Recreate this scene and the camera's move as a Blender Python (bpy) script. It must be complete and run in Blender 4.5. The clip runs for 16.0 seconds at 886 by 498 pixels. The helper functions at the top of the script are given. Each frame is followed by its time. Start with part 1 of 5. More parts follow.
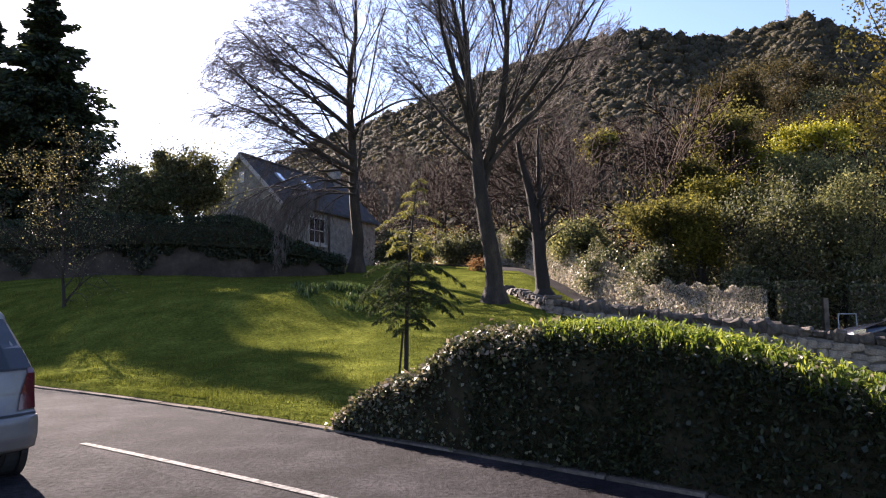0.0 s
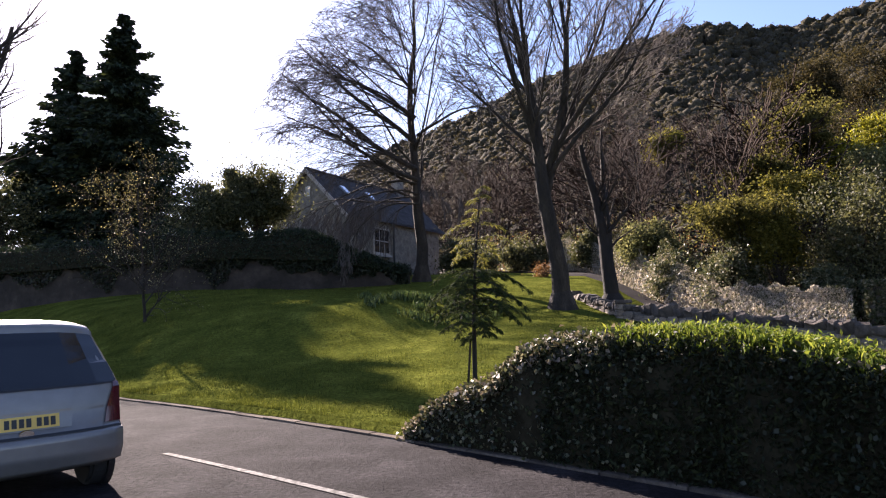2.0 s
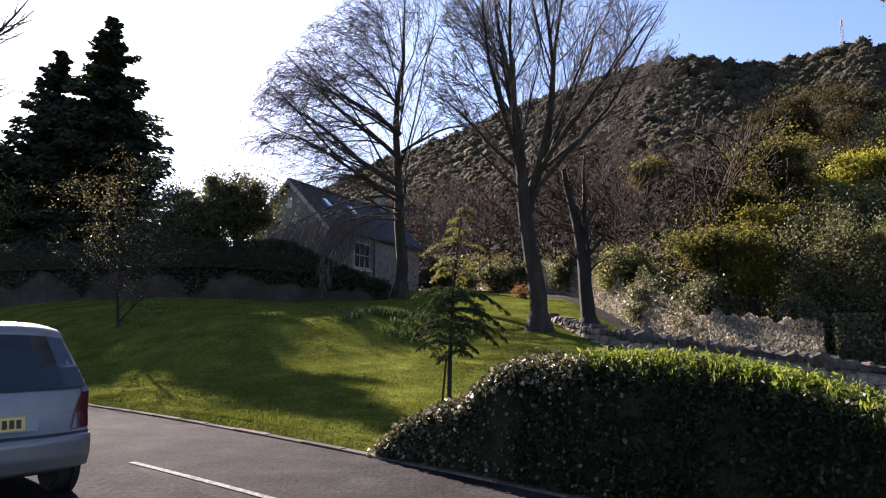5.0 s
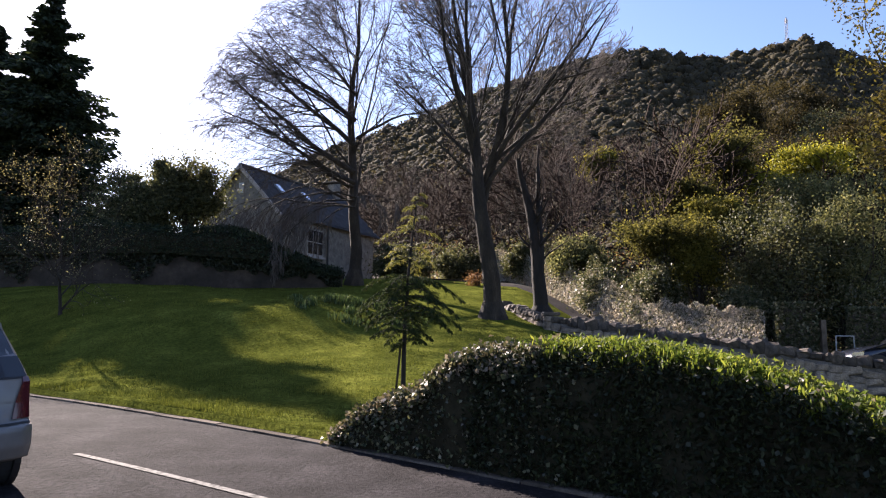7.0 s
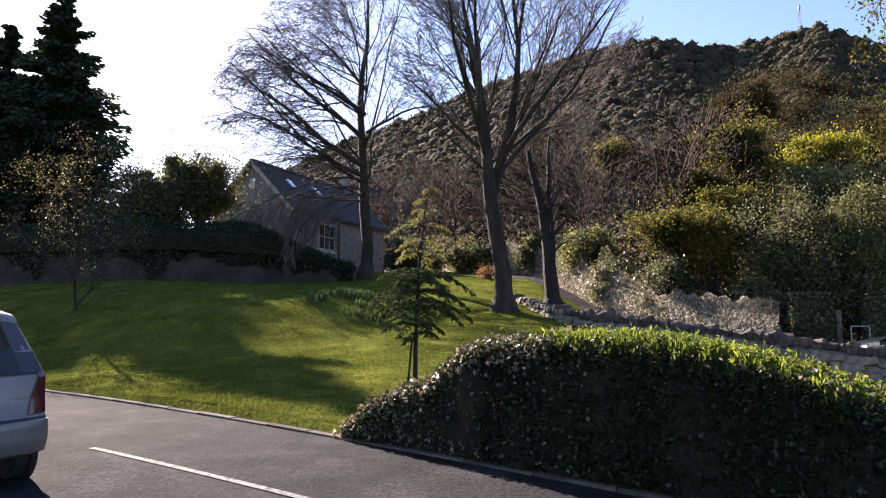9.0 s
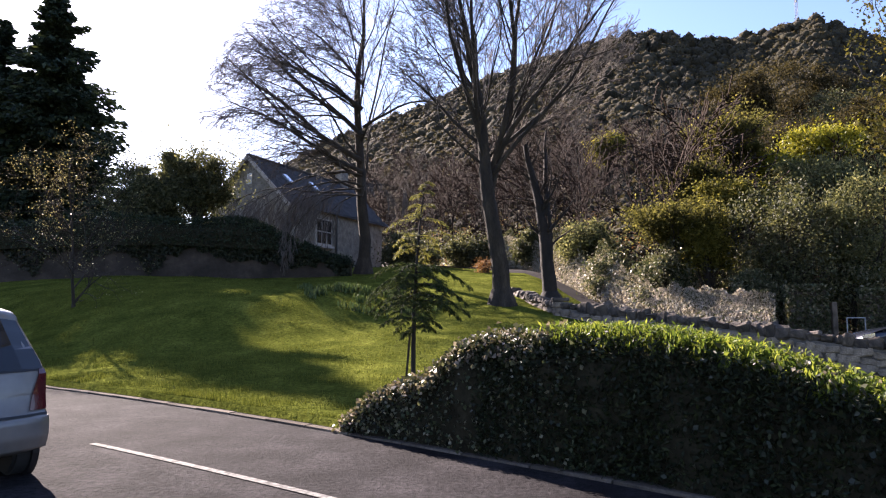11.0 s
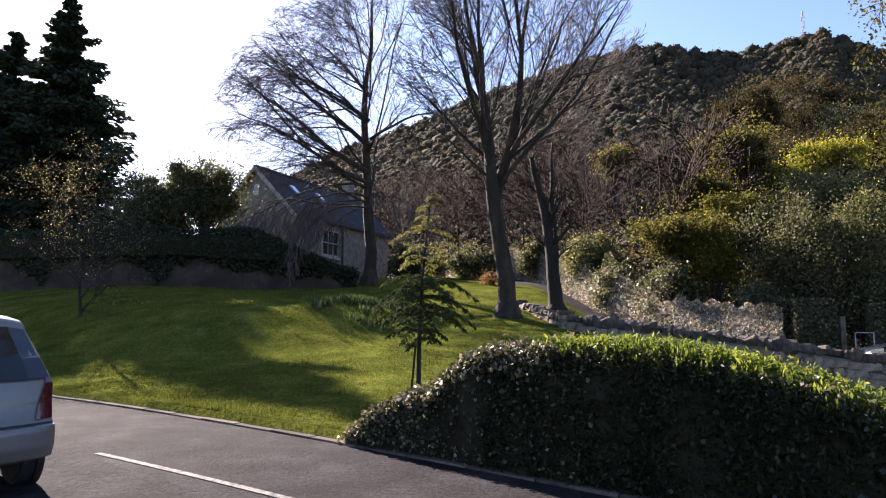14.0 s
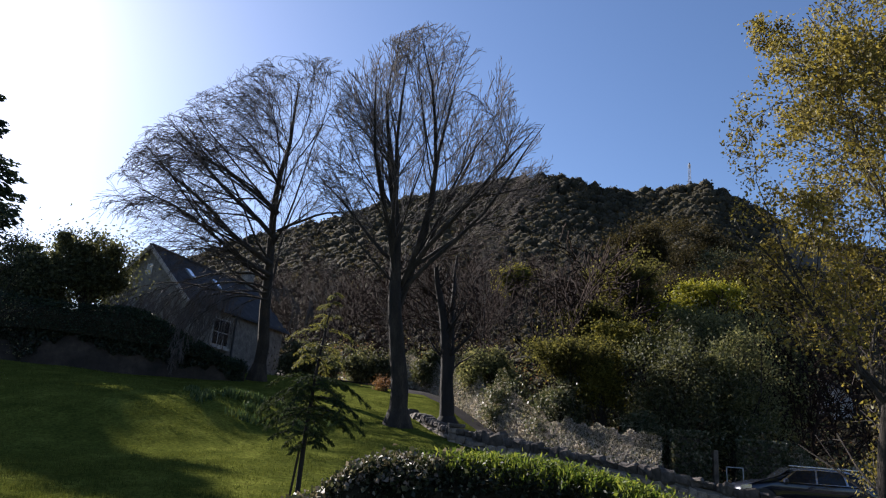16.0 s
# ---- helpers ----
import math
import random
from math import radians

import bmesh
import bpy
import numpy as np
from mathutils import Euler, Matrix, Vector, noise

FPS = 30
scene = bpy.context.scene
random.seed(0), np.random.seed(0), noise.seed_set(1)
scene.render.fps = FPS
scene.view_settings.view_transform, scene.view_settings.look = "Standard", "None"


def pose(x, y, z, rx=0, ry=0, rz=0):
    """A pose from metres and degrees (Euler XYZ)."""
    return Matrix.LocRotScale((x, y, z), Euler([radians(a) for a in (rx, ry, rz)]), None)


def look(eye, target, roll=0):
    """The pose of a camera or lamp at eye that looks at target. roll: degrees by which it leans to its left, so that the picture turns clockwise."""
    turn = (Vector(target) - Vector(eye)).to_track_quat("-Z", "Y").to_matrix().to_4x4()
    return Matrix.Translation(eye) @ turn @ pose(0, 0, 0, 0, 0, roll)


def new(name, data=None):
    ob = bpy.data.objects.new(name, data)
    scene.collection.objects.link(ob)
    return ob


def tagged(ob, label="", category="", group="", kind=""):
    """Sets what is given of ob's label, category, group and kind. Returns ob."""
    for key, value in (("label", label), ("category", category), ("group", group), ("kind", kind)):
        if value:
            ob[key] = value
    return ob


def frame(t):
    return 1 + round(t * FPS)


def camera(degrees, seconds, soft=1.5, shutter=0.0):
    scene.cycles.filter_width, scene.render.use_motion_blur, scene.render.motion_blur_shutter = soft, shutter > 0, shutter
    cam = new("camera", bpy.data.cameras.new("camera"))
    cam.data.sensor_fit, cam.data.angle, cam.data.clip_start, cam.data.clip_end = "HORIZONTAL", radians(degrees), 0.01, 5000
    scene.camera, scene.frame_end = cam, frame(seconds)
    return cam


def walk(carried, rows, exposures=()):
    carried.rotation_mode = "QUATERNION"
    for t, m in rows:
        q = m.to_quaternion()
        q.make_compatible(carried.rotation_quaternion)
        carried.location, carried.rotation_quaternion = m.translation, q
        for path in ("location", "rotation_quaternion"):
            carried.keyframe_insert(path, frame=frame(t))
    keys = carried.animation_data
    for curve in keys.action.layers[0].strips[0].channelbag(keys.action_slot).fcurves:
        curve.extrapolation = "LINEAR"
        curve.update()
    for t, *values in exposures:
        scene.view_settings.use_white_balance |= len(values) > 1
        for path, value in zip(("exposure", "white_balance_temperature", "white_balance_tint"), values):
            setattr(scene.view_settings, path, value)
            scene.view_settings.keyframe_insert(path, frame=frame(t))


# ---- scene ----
cam = camera(66.10, 16.0, soft=1.15)
PATH = [
    (0.0, pose(0.000, -0.000, 1.550, 95.00, 0.60, 0.05)),
    (0.5, pose(-0.030, 0.038, 1.553, 95.62, 1.79, 0.91)),
    (1.0, pose(-0.032, 0.061, 1.557, 95.81, 1.66, 3.50)),
    (1.5, pose(-0.032, 0.058, 1.554, 95.81, 1.61, 4.33)),
    (2.0, pose(-0.030, 0.061, 1.549, 95.78, 1.77, 5.55)),
    (2.5, pose(-0.026, 0.055, 1.550, 95.34, 2.16, 6.73)),
    (3.0, pose(-0.019, 0.074, 1.546, 94.90, 2.37, 6.88)),
    (3.5, pose(-0.010, 0.071, 1.548, 94.78, 2.05, 6.53)),
    (4.0, pose(-0.021, 0.064, 1.557, 96.16, 1.02, 5.57)),
    (4.2, pose(-0.010, 0.022, 1.552, 96.93, 0.52, 5.48)),
    (6.5, pose(-0.036, 0.011, 1.565, 97.35, -0.80, -0.00)),
    (7.0, pose(-0.030, 0.014, 1.561, 96.21, -0.44, -0.23)),
    (7.5, pose(-0.028, -0.012, 1.562, 95.21, -0.22, 1.31)),
    (8.0, pose(-0.021, 0.047, 1.553, 95.36, -0.01, 1.50)),
    (8.5, pose(-0.017, 0.000, 1.563, 95.29, -0.13, 1.14)),
    (9.0, pose(-0.017, 0.020, 1.555, 95.66, -0.00, 0.77)),
    (9.2, pose(0.013, 0.012, 1.571, 95.48, 0.18, 0.24)),
    (11.3, pose(-0.012, -0.030, 1.563, 95.02, 0.34, 0.62)),
    (11.5, pose(-0.007, 0.003, 1.558, 94.94, 0.25, 0.21)),
    (12.0, pose(-0.015, -0.014, 1.559, 95.24, -0.27, 0.30)),
    (12.5, pose(-0.019, -0.020, 1.564, 96.25, -0.05, 0.05)),
    (13.0, pose(-0.019, -0.037, 1.571, 97.10, -0.40, 0.11)),
    (13.5, pose(-0.018, -0.031, 1.564, 96.67, -0.17, 0.10)),
    (14.0, pose(-0.017, -0.032, 1.561, 96.15, -0.05, 1.05)),
    (14.5, pose(-0.016, -0.059, 1.571, 98.26, -1.07, -1.04)),
    (15.0, pose(-0.027, -0.068, 1.562, 100.97, -2.48, -3.35)),
    (15.5, pose(-0.044, -0.095, 1.569, 103.45, -3.71, -6.10)),
    (16.0, pose(-0.058, -0.100, 1.564, 105.28, -4.28, -8.19)),
]
EXPOSURES = [(0.0, 2.45, 6400, 26), (1.5, 2.3, 6400, 28), (3.5, 2.1, 6350, 27), (6.5, 2.1, 6300, 24), (8.0, 2.3, 6300, 26), (12.5, 2.45, 6300, 27), (14.5, 2.15, 6200, 24), (16.0, 1.28, 5800, 17)]
walk(cam, PATH, EXPOSURES)

# ---- sky and sun ----
SUN_AZ, SUN_EL = -35.6, 27.6  # degrees from the +y axis towards +x, and above the horizon
world = bpy.data.worlds.new("sky")
scene.world = world
world.use_nodes = True
wn = world.node_tree
wn.nodes.clear()
w_out = wn.nodes.new("ShaderNodeOutputWorld")
w_bg = wn.nodes.new("ShaderNodeBackground")
w_sky = wn.nodes.new("ShaderNodeTexSky")
w_sky.sky_type = "NISHITA"
w_sky.sun_disc = False
w_sky.sun_elevation = radians(SUN_EL)
w_sky.sun_rotation = radians(SUN_AZ)
w_sky.air_density, w_sky.dust_density, w_sky.ozone_density = 1.0, 0.6, 3.0
w_bg.inputs["Strength"].default_value = 0.056
wn.links.new(w_sky.outputs[0], w_bg.inputs[0])
wn.links.new(w_bg.outputs[0], w_out.inputs[0])

sun_dir = Vector((math.sin(radians(SUN_AZ)) * math.cos(radians(SUN_EL)),
                  math.cos(radians(SUN_AZ)) * math.cos(radians(SUN_EL)), math.sin(radians(SUN_EL))))
sun = new("sun", bpy.data.lights.new("sun", "SUN"))
sun.data.energy, sun.data.angle, sun.data.color = 5.0, radians(0.55), (1.0, 0.91, 0.74)
sun.matrix_world = look((0, 0, 60), Vector((0, 0, 60)) - sun_dir)

# ---- materials ----


def shader(name):
    m = bpy.data.materials.new(name)
    m.use_nodes = True
    nt = m.node_tree
    return m, nt, nt.nodes["Principled BSDF"]


def ramp(nt, fac, stops):
    r = nt.nodes.new("ShaderNodeValToRGB")
    while len(r.color_ramp.elements) < len(stops):
        r.color_ramp.elements.new(0.5)
    for e, (p, c) in zip(r.color_ramp.elements, stops):
        e.position, e.color = p, (*c, 1)
    nt.links.new(fac, r.inputs[0])
    return r.outputs[0]


def noise_tex(nt, scale, detail=4.0, rough=0.55, stretch=(1, 1, 1)):
    tc = nt.nodes.new("ShaderNodeTexCoord")
    mp = nt.nodes.new("ShaderNodeMapping")
    mp.inputs["Scale"].default_value = stretch
    n = nt.nodes.new("ShaderNodeTexNoise")
    n.inputs["Scale"].default_value, n.inputs["Detail"].default_value, n.inputs["Roughness"].default_value = scale, detail, rough
    nt.links.new(tc.outputs["Object"], mp.inputs[0])
    nt.links.new(mp.outputs[0], n.inputs["Vector"])
    return n.outputs["Fac"]


def mixed(nt, fac, a, b, blend="MIX"):
    mx = nt.nodes.new("ShaderNodeMix")
    mx.data_type, mx.blend_type = "RGBA", blend
    for sock, v in ((mx.inputs[0], fac), (mx.inputs[6], a), (mx.inputs[7], b)):
        if isinstance(v, (int, float)):
            sock.default_value = v
        elif isinstance(v, tuple):
            sock.default_value = (*v, 1)
        else:
            nt.links.new(v, sock)
    return mx.outputs[2]


def surface(name, stops, scale=6.0, fine=60.0, rough=0.85, bump=0.3, depth=0.01, metal=0.0, vary="", stretch=(1, 1, 1), spec=0.5, grain=0.55):
    """Two scales of noise in the colour, bump from the fine one; vary: 'object' or 'island' shifts brightness piece by piece."""
    m, nt, b = shader(name)
    n1, n2 = noise_tex(nt, scale, 5, 0.6, stretch), noise_tex(nt, fine, 6, 0.65, stretch)
    col = ramp(nt, n1, stops)
    col = mixed(nt, grain, col, ramp(nt, n2, [(0.3, (0.4,) * 3), (0.7, (1.45,) * 3)]), "MULTIPLY")
    if vary:
        g = nt.nodes.new("ShaderNodeObjectInfo" if vary == "object" else "ShaderNodeNewGeometry")
        rnd = g.outputs["Random" if vary == "object" else "Random Per Island"]
        col = mixed(nt, 0.8, col, ramp(nt, rnd, [(0.0, (0.6, 0.58, 0.56)), (1.0, (1.35, 1.32, 1.25))]), "MULTIPLY")
    nt.links.new(col, b.inputs["Base Color"])
    b.inputs["Roughness"].default_value, b.inputs["Metallic"].default_value = rough, metal
    b.inputs["Specular IOR Level"].default_value = spec
    if bump:
        bp = nt.nodes.new("ShaderNodeBump")
        bp.inputs["Strength"].default_value, bp.inputs["Distance"].default_value = bump, depth
        nt.links.new(n2, bp.inputs["Height"])
        nt.links.new(bp.outputs[0], b.inputs["Normal"])
    return m


def leafy(name, stops, through_light=0.35, rough=0.65, patch=0.35, spec=0.2):
    """Leaves: colour by leaf and by patch, light comes through the blade."""
    m, nt, b = shader(name)
    g = nt.nodes.new("ShaderNodeNewGeometry")
    col = ramp(nt, g.outputs["Random Per Island"], stops)
    col = mixed(nt, 0.6, col, ramp(nt, noise_tex(nt, patch, 3), [(0.3, (0.55, 0.6, 0.55)), (0.7, (1.4, 1.3, 1.2))]), "MULTIPLY")
    nt.links.new(col, b.inputs["Base Color"])
    b.inputs["Roughness"].default_value, b.inputs["Specular IOR Level"].default_value = rough, spec
    tr = nt.nodes.new("ShaderNodeBsdfTranslucent")
    nt.links.new(mixed(nt, 1.0, col, (1.2, 1.15, 0.8), "MULTIPLY"), tr.inputs[0])
    mx = nt.nodes.new("ShaderNodeMixShader")
    mx.inputs[0].default_value = through_light
    nt.links.new(b.outputs[0], mx.inputs[1])
    nt.links.new(tr.outputs[0], mx.inputs[2])
    nt.links.new(mx.outputs[0], nt.nodes["Material Output"].inputs[0])
    return m


def plain(name, color, rough=0.5, metal=0.0, spec=0.5, coat=0.0):
    m, nt, b = shader(name)
    col = mixed(nt, 0.35, color, ramp(nt, noise_tex(nt, 9.0), [(0.3, (0.7,) * 3), (0.7, (1.2,) * 3)]), "MULTIPLY")
    nt.links.new(col, b.inputs["Base Color"])
    b.inputs["Roughness"].default_value, b.inputs["Metallic"].default_value = rough, metal
    b.inputs["Specular IOR Level"].default_value, b.inputs["Coat Weight"].default_value = spec, coat
    return m


GRASS_SOIL = surface("grass_floor", [(0.3, (0.056, 0.067, 0.013)), (0.55, (0.11, 0.123, 0.023)), (0.75, (0.172, 0.18, 0.036))], 0.9, 11, 0.95, 1.0, 0.12, spec=0.0, grain=0.9)
GRASS = leafy("grass_blades", [(0.0, (0.05, 0.063, 0.014)), (0.6, (0.095, 0.112, 0.022)), (1.0, (0.13, 0.142, 0.034))], 0.25, 0.8, 0.7, 0.05)
WOOD_FLOOR = surface("woodland_floor", [(0.3, (0.05, 0.04, 0.026)), (0.6, (0.085, 0.066, 0.042)), (0.8, (0.11, 0.088, 0.055))], 0.5, 9, 0.95, 0.6, 0.1)
ASPHALT = surface("asphalt", [(0.3, (0.0115, 0.0105, 0.0118)), (0.5, (0.022, 0.0202, 0.022)), (0.72, (0.043, 0.0393, 0.0418))], 1.1, 17, 0.95, 1.0, 0.03, spec=0.05, grain=1.0)
PATCH = surface("new_asphalt", [(0.3, (0.012, 0.0113, 0.0128)), (0.7, (0.036, 0.0335, 0.036))], 1.6, 15, 0.95, 1.0, 0.04, spec=0.05, grain=1.0)
LANE_TAR = surface("lane_tarmac", [(0.3, (0.016, 0.014, 0.014)), (0.7, (0.034, 0.03, 0.03))], 0.8, 40, 0.95, 0.7, spec=0.05)
PAINT = surface("road_paint", [(0.35, (0.05, 0.048, 0.046)), (0.6, (0.19, 0.183, 0.174))], 14, 80, 0.9, 0.4, 0.003, spec=0.15)
KERB_STONE = surface("kerb_stone", [(0.3, (0.05, 0.042, 0.036)), (0.7, (0.15, 0.125, 0.105))], 3, 45, 0.95, 0.5, 0.015, vary="object", spec=0.05)
STONE = surface("field_stone", [(0.3, (0.035, 0.028, 0.024)), (0.55, (0.085, 0.067, 0.055)), (0.8, (0.2, 0.16, 0.13))], 5, 30, 0.9, 0.8, 0.03, vary="object")
FACE_STONE = surface("wall_face_stone", [(0.3, (0.12, 0.095, 0.075)), (0.55, (0.24, 0.19, 0.15)), (0.8, (0.38, 0.31, 0.25))], 5, 30, 0.9, 0.8, 0.03, vary="object")
MORTAR = surface("mortar", [(0.3, (0.07, 0.062, 0.056)), (0.7, (0.17, 0.145, 0.125))], 3, 40, 0.95, 0.7, 0.02)
# mossy wall, darkened: the shade it stands in is put into the colour
DARK_WALL = surface("shaded_mossy_wall", [(0.3, (0.016, 0.012, 0.009)), (0.5, (0.034, 0.025, 0.019)), (0.7, (0.065, 0.048, 0.037))], 0.9, 5, 0.95, 0.8, 0.05)
HOUSE_STONE = surface("house_stone", [(0.3, (0.13, 0.118, 0.106)), (0.55, (0.23, 0.21, 0.182)), (0.8, (0.34, 0.31, 0.27))], 2.6, 9, 0.9, 0.8, 0.04, vary="island")
SLATE = surface("roof_slate", [(0.3, (0.03, 0.028, 0.03)), (0.7, (0.06, 0.055, 0.055))], 1.2, 12, 0.9, 0.4, 0.02, vary="island")
BARGE = surface("weathered_board", [(0.3, (0.32, 0.29, 0.26)), (0.7, (0.5, 0.46, 0.42))], 2, 20, 0.8, 0.3)
WHITE_PAINT = surface("white_paint", [(0.3, (0.62, 0.60, 0.56)), (0.7, (0.8, 0.78, 0.75))], 4, 30, 0.5, 0.1)
BARK = surface("bark", [(0.3, (0.014, 0.010, 0.007)), (0.52, (0.034, 0.025, 0.017)), (0.78, (0.085, 0.063, 0.042))], 3.0, 22, 0.95, 1.0, 0.07, stretch=(1, 1, 0.3), grain=0.8)
DARK_BARK = surface("dark_bark", [(0.3, (0.009, 0.007, 0.006)), (0.7, (0.026, 0.019, 0.015))], 2.5, 14, 0.95, 0.9, 0.05, stretch=(1, 1, 0.25))
TWIG = surface("twigs", [(0.3, (0.06, 0.049, 0.043)), (0.7, (0.13, 0.107, 0.094))], 2, 20, 0.9, 0.0)
TWIG_RED = surface("brown_twigs", [(0.3, (0.017, 0.011, 0.009)), (0.7, (0.04, 0.027, 0.022))], 2, 20, 0.95, 0.0, spec=0.1)
FIR = leafy("fir_needles", [(0.0, (0.012, 0.022, 0.014)), (0.7, (0.03, 0.045, 0.026)), (1.0, (0.055, 0.07, 0.035))], 0.15, 0.6)
# lower tiers stand in silhouette; that shade is put into these darker greens
CEDAR = leafy("cedar_needles", [(0.0, (0.018, 0.03, 0.014)), (0.6, (0.035, 0.052, 0.022)), (1.0, (0.075, 0.09, 0.032))], 0.25, 0.85, 0.35, 0.04)
CEDAR_TOP = leafy("young_cedar_needles", [(0.0, (0.07, 0.08, 0.022)), (0.6, (0.14, 0.14, 0.038)), (1.0, (0.22, 0.2, 0.06))], 0.45, 0.6)
# brighter copy for the hedge top; sunlight is put into the colour
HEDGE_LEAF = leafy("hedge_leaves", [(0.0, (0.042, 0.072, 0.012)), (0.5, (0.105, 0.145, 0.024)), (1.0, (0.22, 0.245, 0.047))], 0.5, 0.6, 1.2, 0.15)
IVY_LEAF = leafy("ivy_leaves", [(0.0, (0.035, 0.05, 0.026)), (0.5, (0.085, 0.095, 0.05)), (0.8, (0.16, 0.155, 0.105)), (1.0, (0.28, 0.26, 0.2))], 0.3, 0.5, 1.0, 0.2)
# paler ivy copy: sun on the upper leaves is put into the colour
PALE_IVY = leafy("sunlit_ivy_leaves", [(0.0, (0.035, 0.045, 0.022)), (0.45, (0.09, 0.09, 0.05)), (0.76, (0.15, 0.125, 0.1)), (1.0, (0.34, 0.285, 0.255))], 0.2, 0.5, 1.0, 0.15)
# near-black copy for the hedge front; its shade is put into the colour
SHADED_HEDGE = leafy("shaded_hedge_leaves", [(0.0, (0.008, 0.012, 0.005)), (0.6, (0.014, 0.02, 0.007)), (1.0, (0.03, 0.038, 0.012))], 0.15, 0.6, 1.2, 0.2)
# darkened ivy copy for hedge front and garden wall, shade put into the colour
SHADED_IVY = leafy("shaded_ivy_leaves", [(0.0, (0.018, 0.024, 0.014)), (0.9, (0.028, 0.034, 0.02)), (1.0, (0.1, 0.1, 0.07))], 0.15, 0.45, 1.0, 0.3)
DARK_EVERGREEN = leafy("dark_evergreen_leaves", [(0.0, (0.035, 0.04, 0.021)), (0.6, (0.082, 0.088, 0.046)), (1.0, (0.15, 0.15, 0.08))], 0.4, 0.6, 0.4, 0.25)
BLOSSOM = leafy("white_blossom", [(0.0, (0.45, 0.44, 0.42)), (1.0, (0.8, 0.78, 0.76))], 0.3, 0.7, 1.0)
EVERGREEN = leafy("evergreen_leaves", [(0.0, (0.055, 0.066, 0.034)), (0.5, (0.145, 0.152, 0.078)), (1.0, (0.27, 0.26, 0.14))], 0.5, 0.75, 0.4, 0.08)
OLIVE = leafy("olive_leaves", [(0.0, (0.034, 0.036, 0.013)), (0.5, (0.08, 0.079, 0.027)), (1.0, (0.155, 0.142, 0.052))], 0.55, 0.75, 0.5, 0.08)
# lighter, yellower copy of the olive leaves: sunlight on them is painted in
LIT_OLIVE = leafy("lit_olive_leaves", [(0.0, (0.05, 0.052, 0.012)), (0.5, (0.13, 0.125, 0.03)), (1.0, (0.23, 0.21, 0.055))], 0.5, 0.7, 0.5, 0.1)
BROWN_OLIVE = leafy("brown_olive_leaves", [(0.0, (0.018, 0.0165, 0.009)), (0.5, (0.042, 0.036, 0.018)), (1.0, (0.08, 0.066, 0.034))], 0.35, 0.75, 0.5, 0.06)
YELLOW = leafy("yellow_leaves", [(0.0, (0.09, 0.10, 0.012)), (0.5, (0.19, 0.19, 0.02)), (1.0, (0.34, 0.32, 0.04))], 0.45, 0.5, 0.5)
BUD = leafy("bud_leaves", [(0.0, (0.08, 0.07, 0.035)), (0.5, (0.16, 0.145, 0.075)), (1.0, (0.32, 0.29, 0.17))], 0.35, 0.5, 0.6)
SPRING = leafy("spring_leaves", [(0.0, (0.09, 0.075, 0.02)), (0.5, (0.18, 0.15, 0.038)), (1.0, (0.28, 0.235, 0.065))], 0.5, 0.5, 0.6)
DAFF = leafy("bulb_leaves", [(0.0, (0.03, 0.055, 0.02)), (0.6, (0.06, 0.095, 0.035)), (1.0, (0.13, 0.16, 0.065))], 0.35, 0.4, 1.0)
RUST = leafy("rusty_leaves", [(0.0, (0.12, 0.06, 0.03)), (0.6, (0.22, 0.11, 0.05)), (1.0, (0.3, 0.18, 0.09))], 0.3, 0.6, 1.0)
PALE_STALK = leafy("dead_ivy", [(0.0, (0.22, 0.20, 0.195)), (0.5, (0.43, 0.395, 0.385)), (1.0, (0.62, 0.58, 0.57))], 0.3, 0.7, 1.0)
# shell under the leaves; shade inside a hedge is put into its colour
CORE = surface("shaded_hedge_core", [(0.3, (0.016, 0.014, 0.009)), (0.7, (0.036, 0.032, 0.02))], 6, 30, 0.95, 0.5, spec=0.02)
CANOPY = surface("far_canopy", [(0.25, (0.025, 0.024, 0.015)), (0.5, (0.05, 0.045, 0.029)), (0.75, (0.08, 0.068, 0.047))], 0.12, 1.1, 0.95, 1.0, 0.7, vary="island", spec=0.1)
CANOPY_LEAF = leafy("canopy_leaves", [(0.0, (0.02, 0.019, 0.012)), (0.5, (0.049, 0.044, 0.028)), (1.0, (0.096, 0.081, 0.054))], 0.3, 0.8, 0.05, 0.05)
SILVER = plain("silver_paint", (0.17, 0.16, 0.152), 0.4, 0.2, 0.5, 0.6)
NAVY = plain("dark_blue_paint", (0.025, 0.03, 0.05), 0.25, 0.4, 0.5, 0.8)
CAR_GLASS = plain("tinted_glass", (0.012, 0.014, 0.018), 0.06, 0.0, 0.6)
RUBBER = plain("rubber", (0.015, 0.015, 0.016), 0.8)
CAR_PLASTIC = plain("grey_plastic", (0.09, 0.09, 0.1), 0.6)
RED_LENS = plain("red_lens", (0.075, 0.006, 0.012), 0.12, 0, 0.6, 0.5)
PLATE_YELLOW = plain("yellow_plate", (0.72, 0.46, 0.10), 0.5)
MAST_GREY = plain("mast_grey", (0.045, 0.048, 0.055), 0.7)
BLACK = plain("black", (0.01, 0.01, 0.012), 0.5)
CHROME = plain("chrome", (0.7, 0.7, 0.72), 0.15, 1.0)
STEEL = plain("galvanised_steel", (0.34, 0.35, 0.36), 0.45, 0.8)
GLASS_DARK = plain("window_glass", (0.02, 0.024, 0.028), 0.05, 0, 0.7)
PIPE = plain("black_pipe", (0.02, 0.02, 0.022), 0.45)

# ---- mesh helpers ----


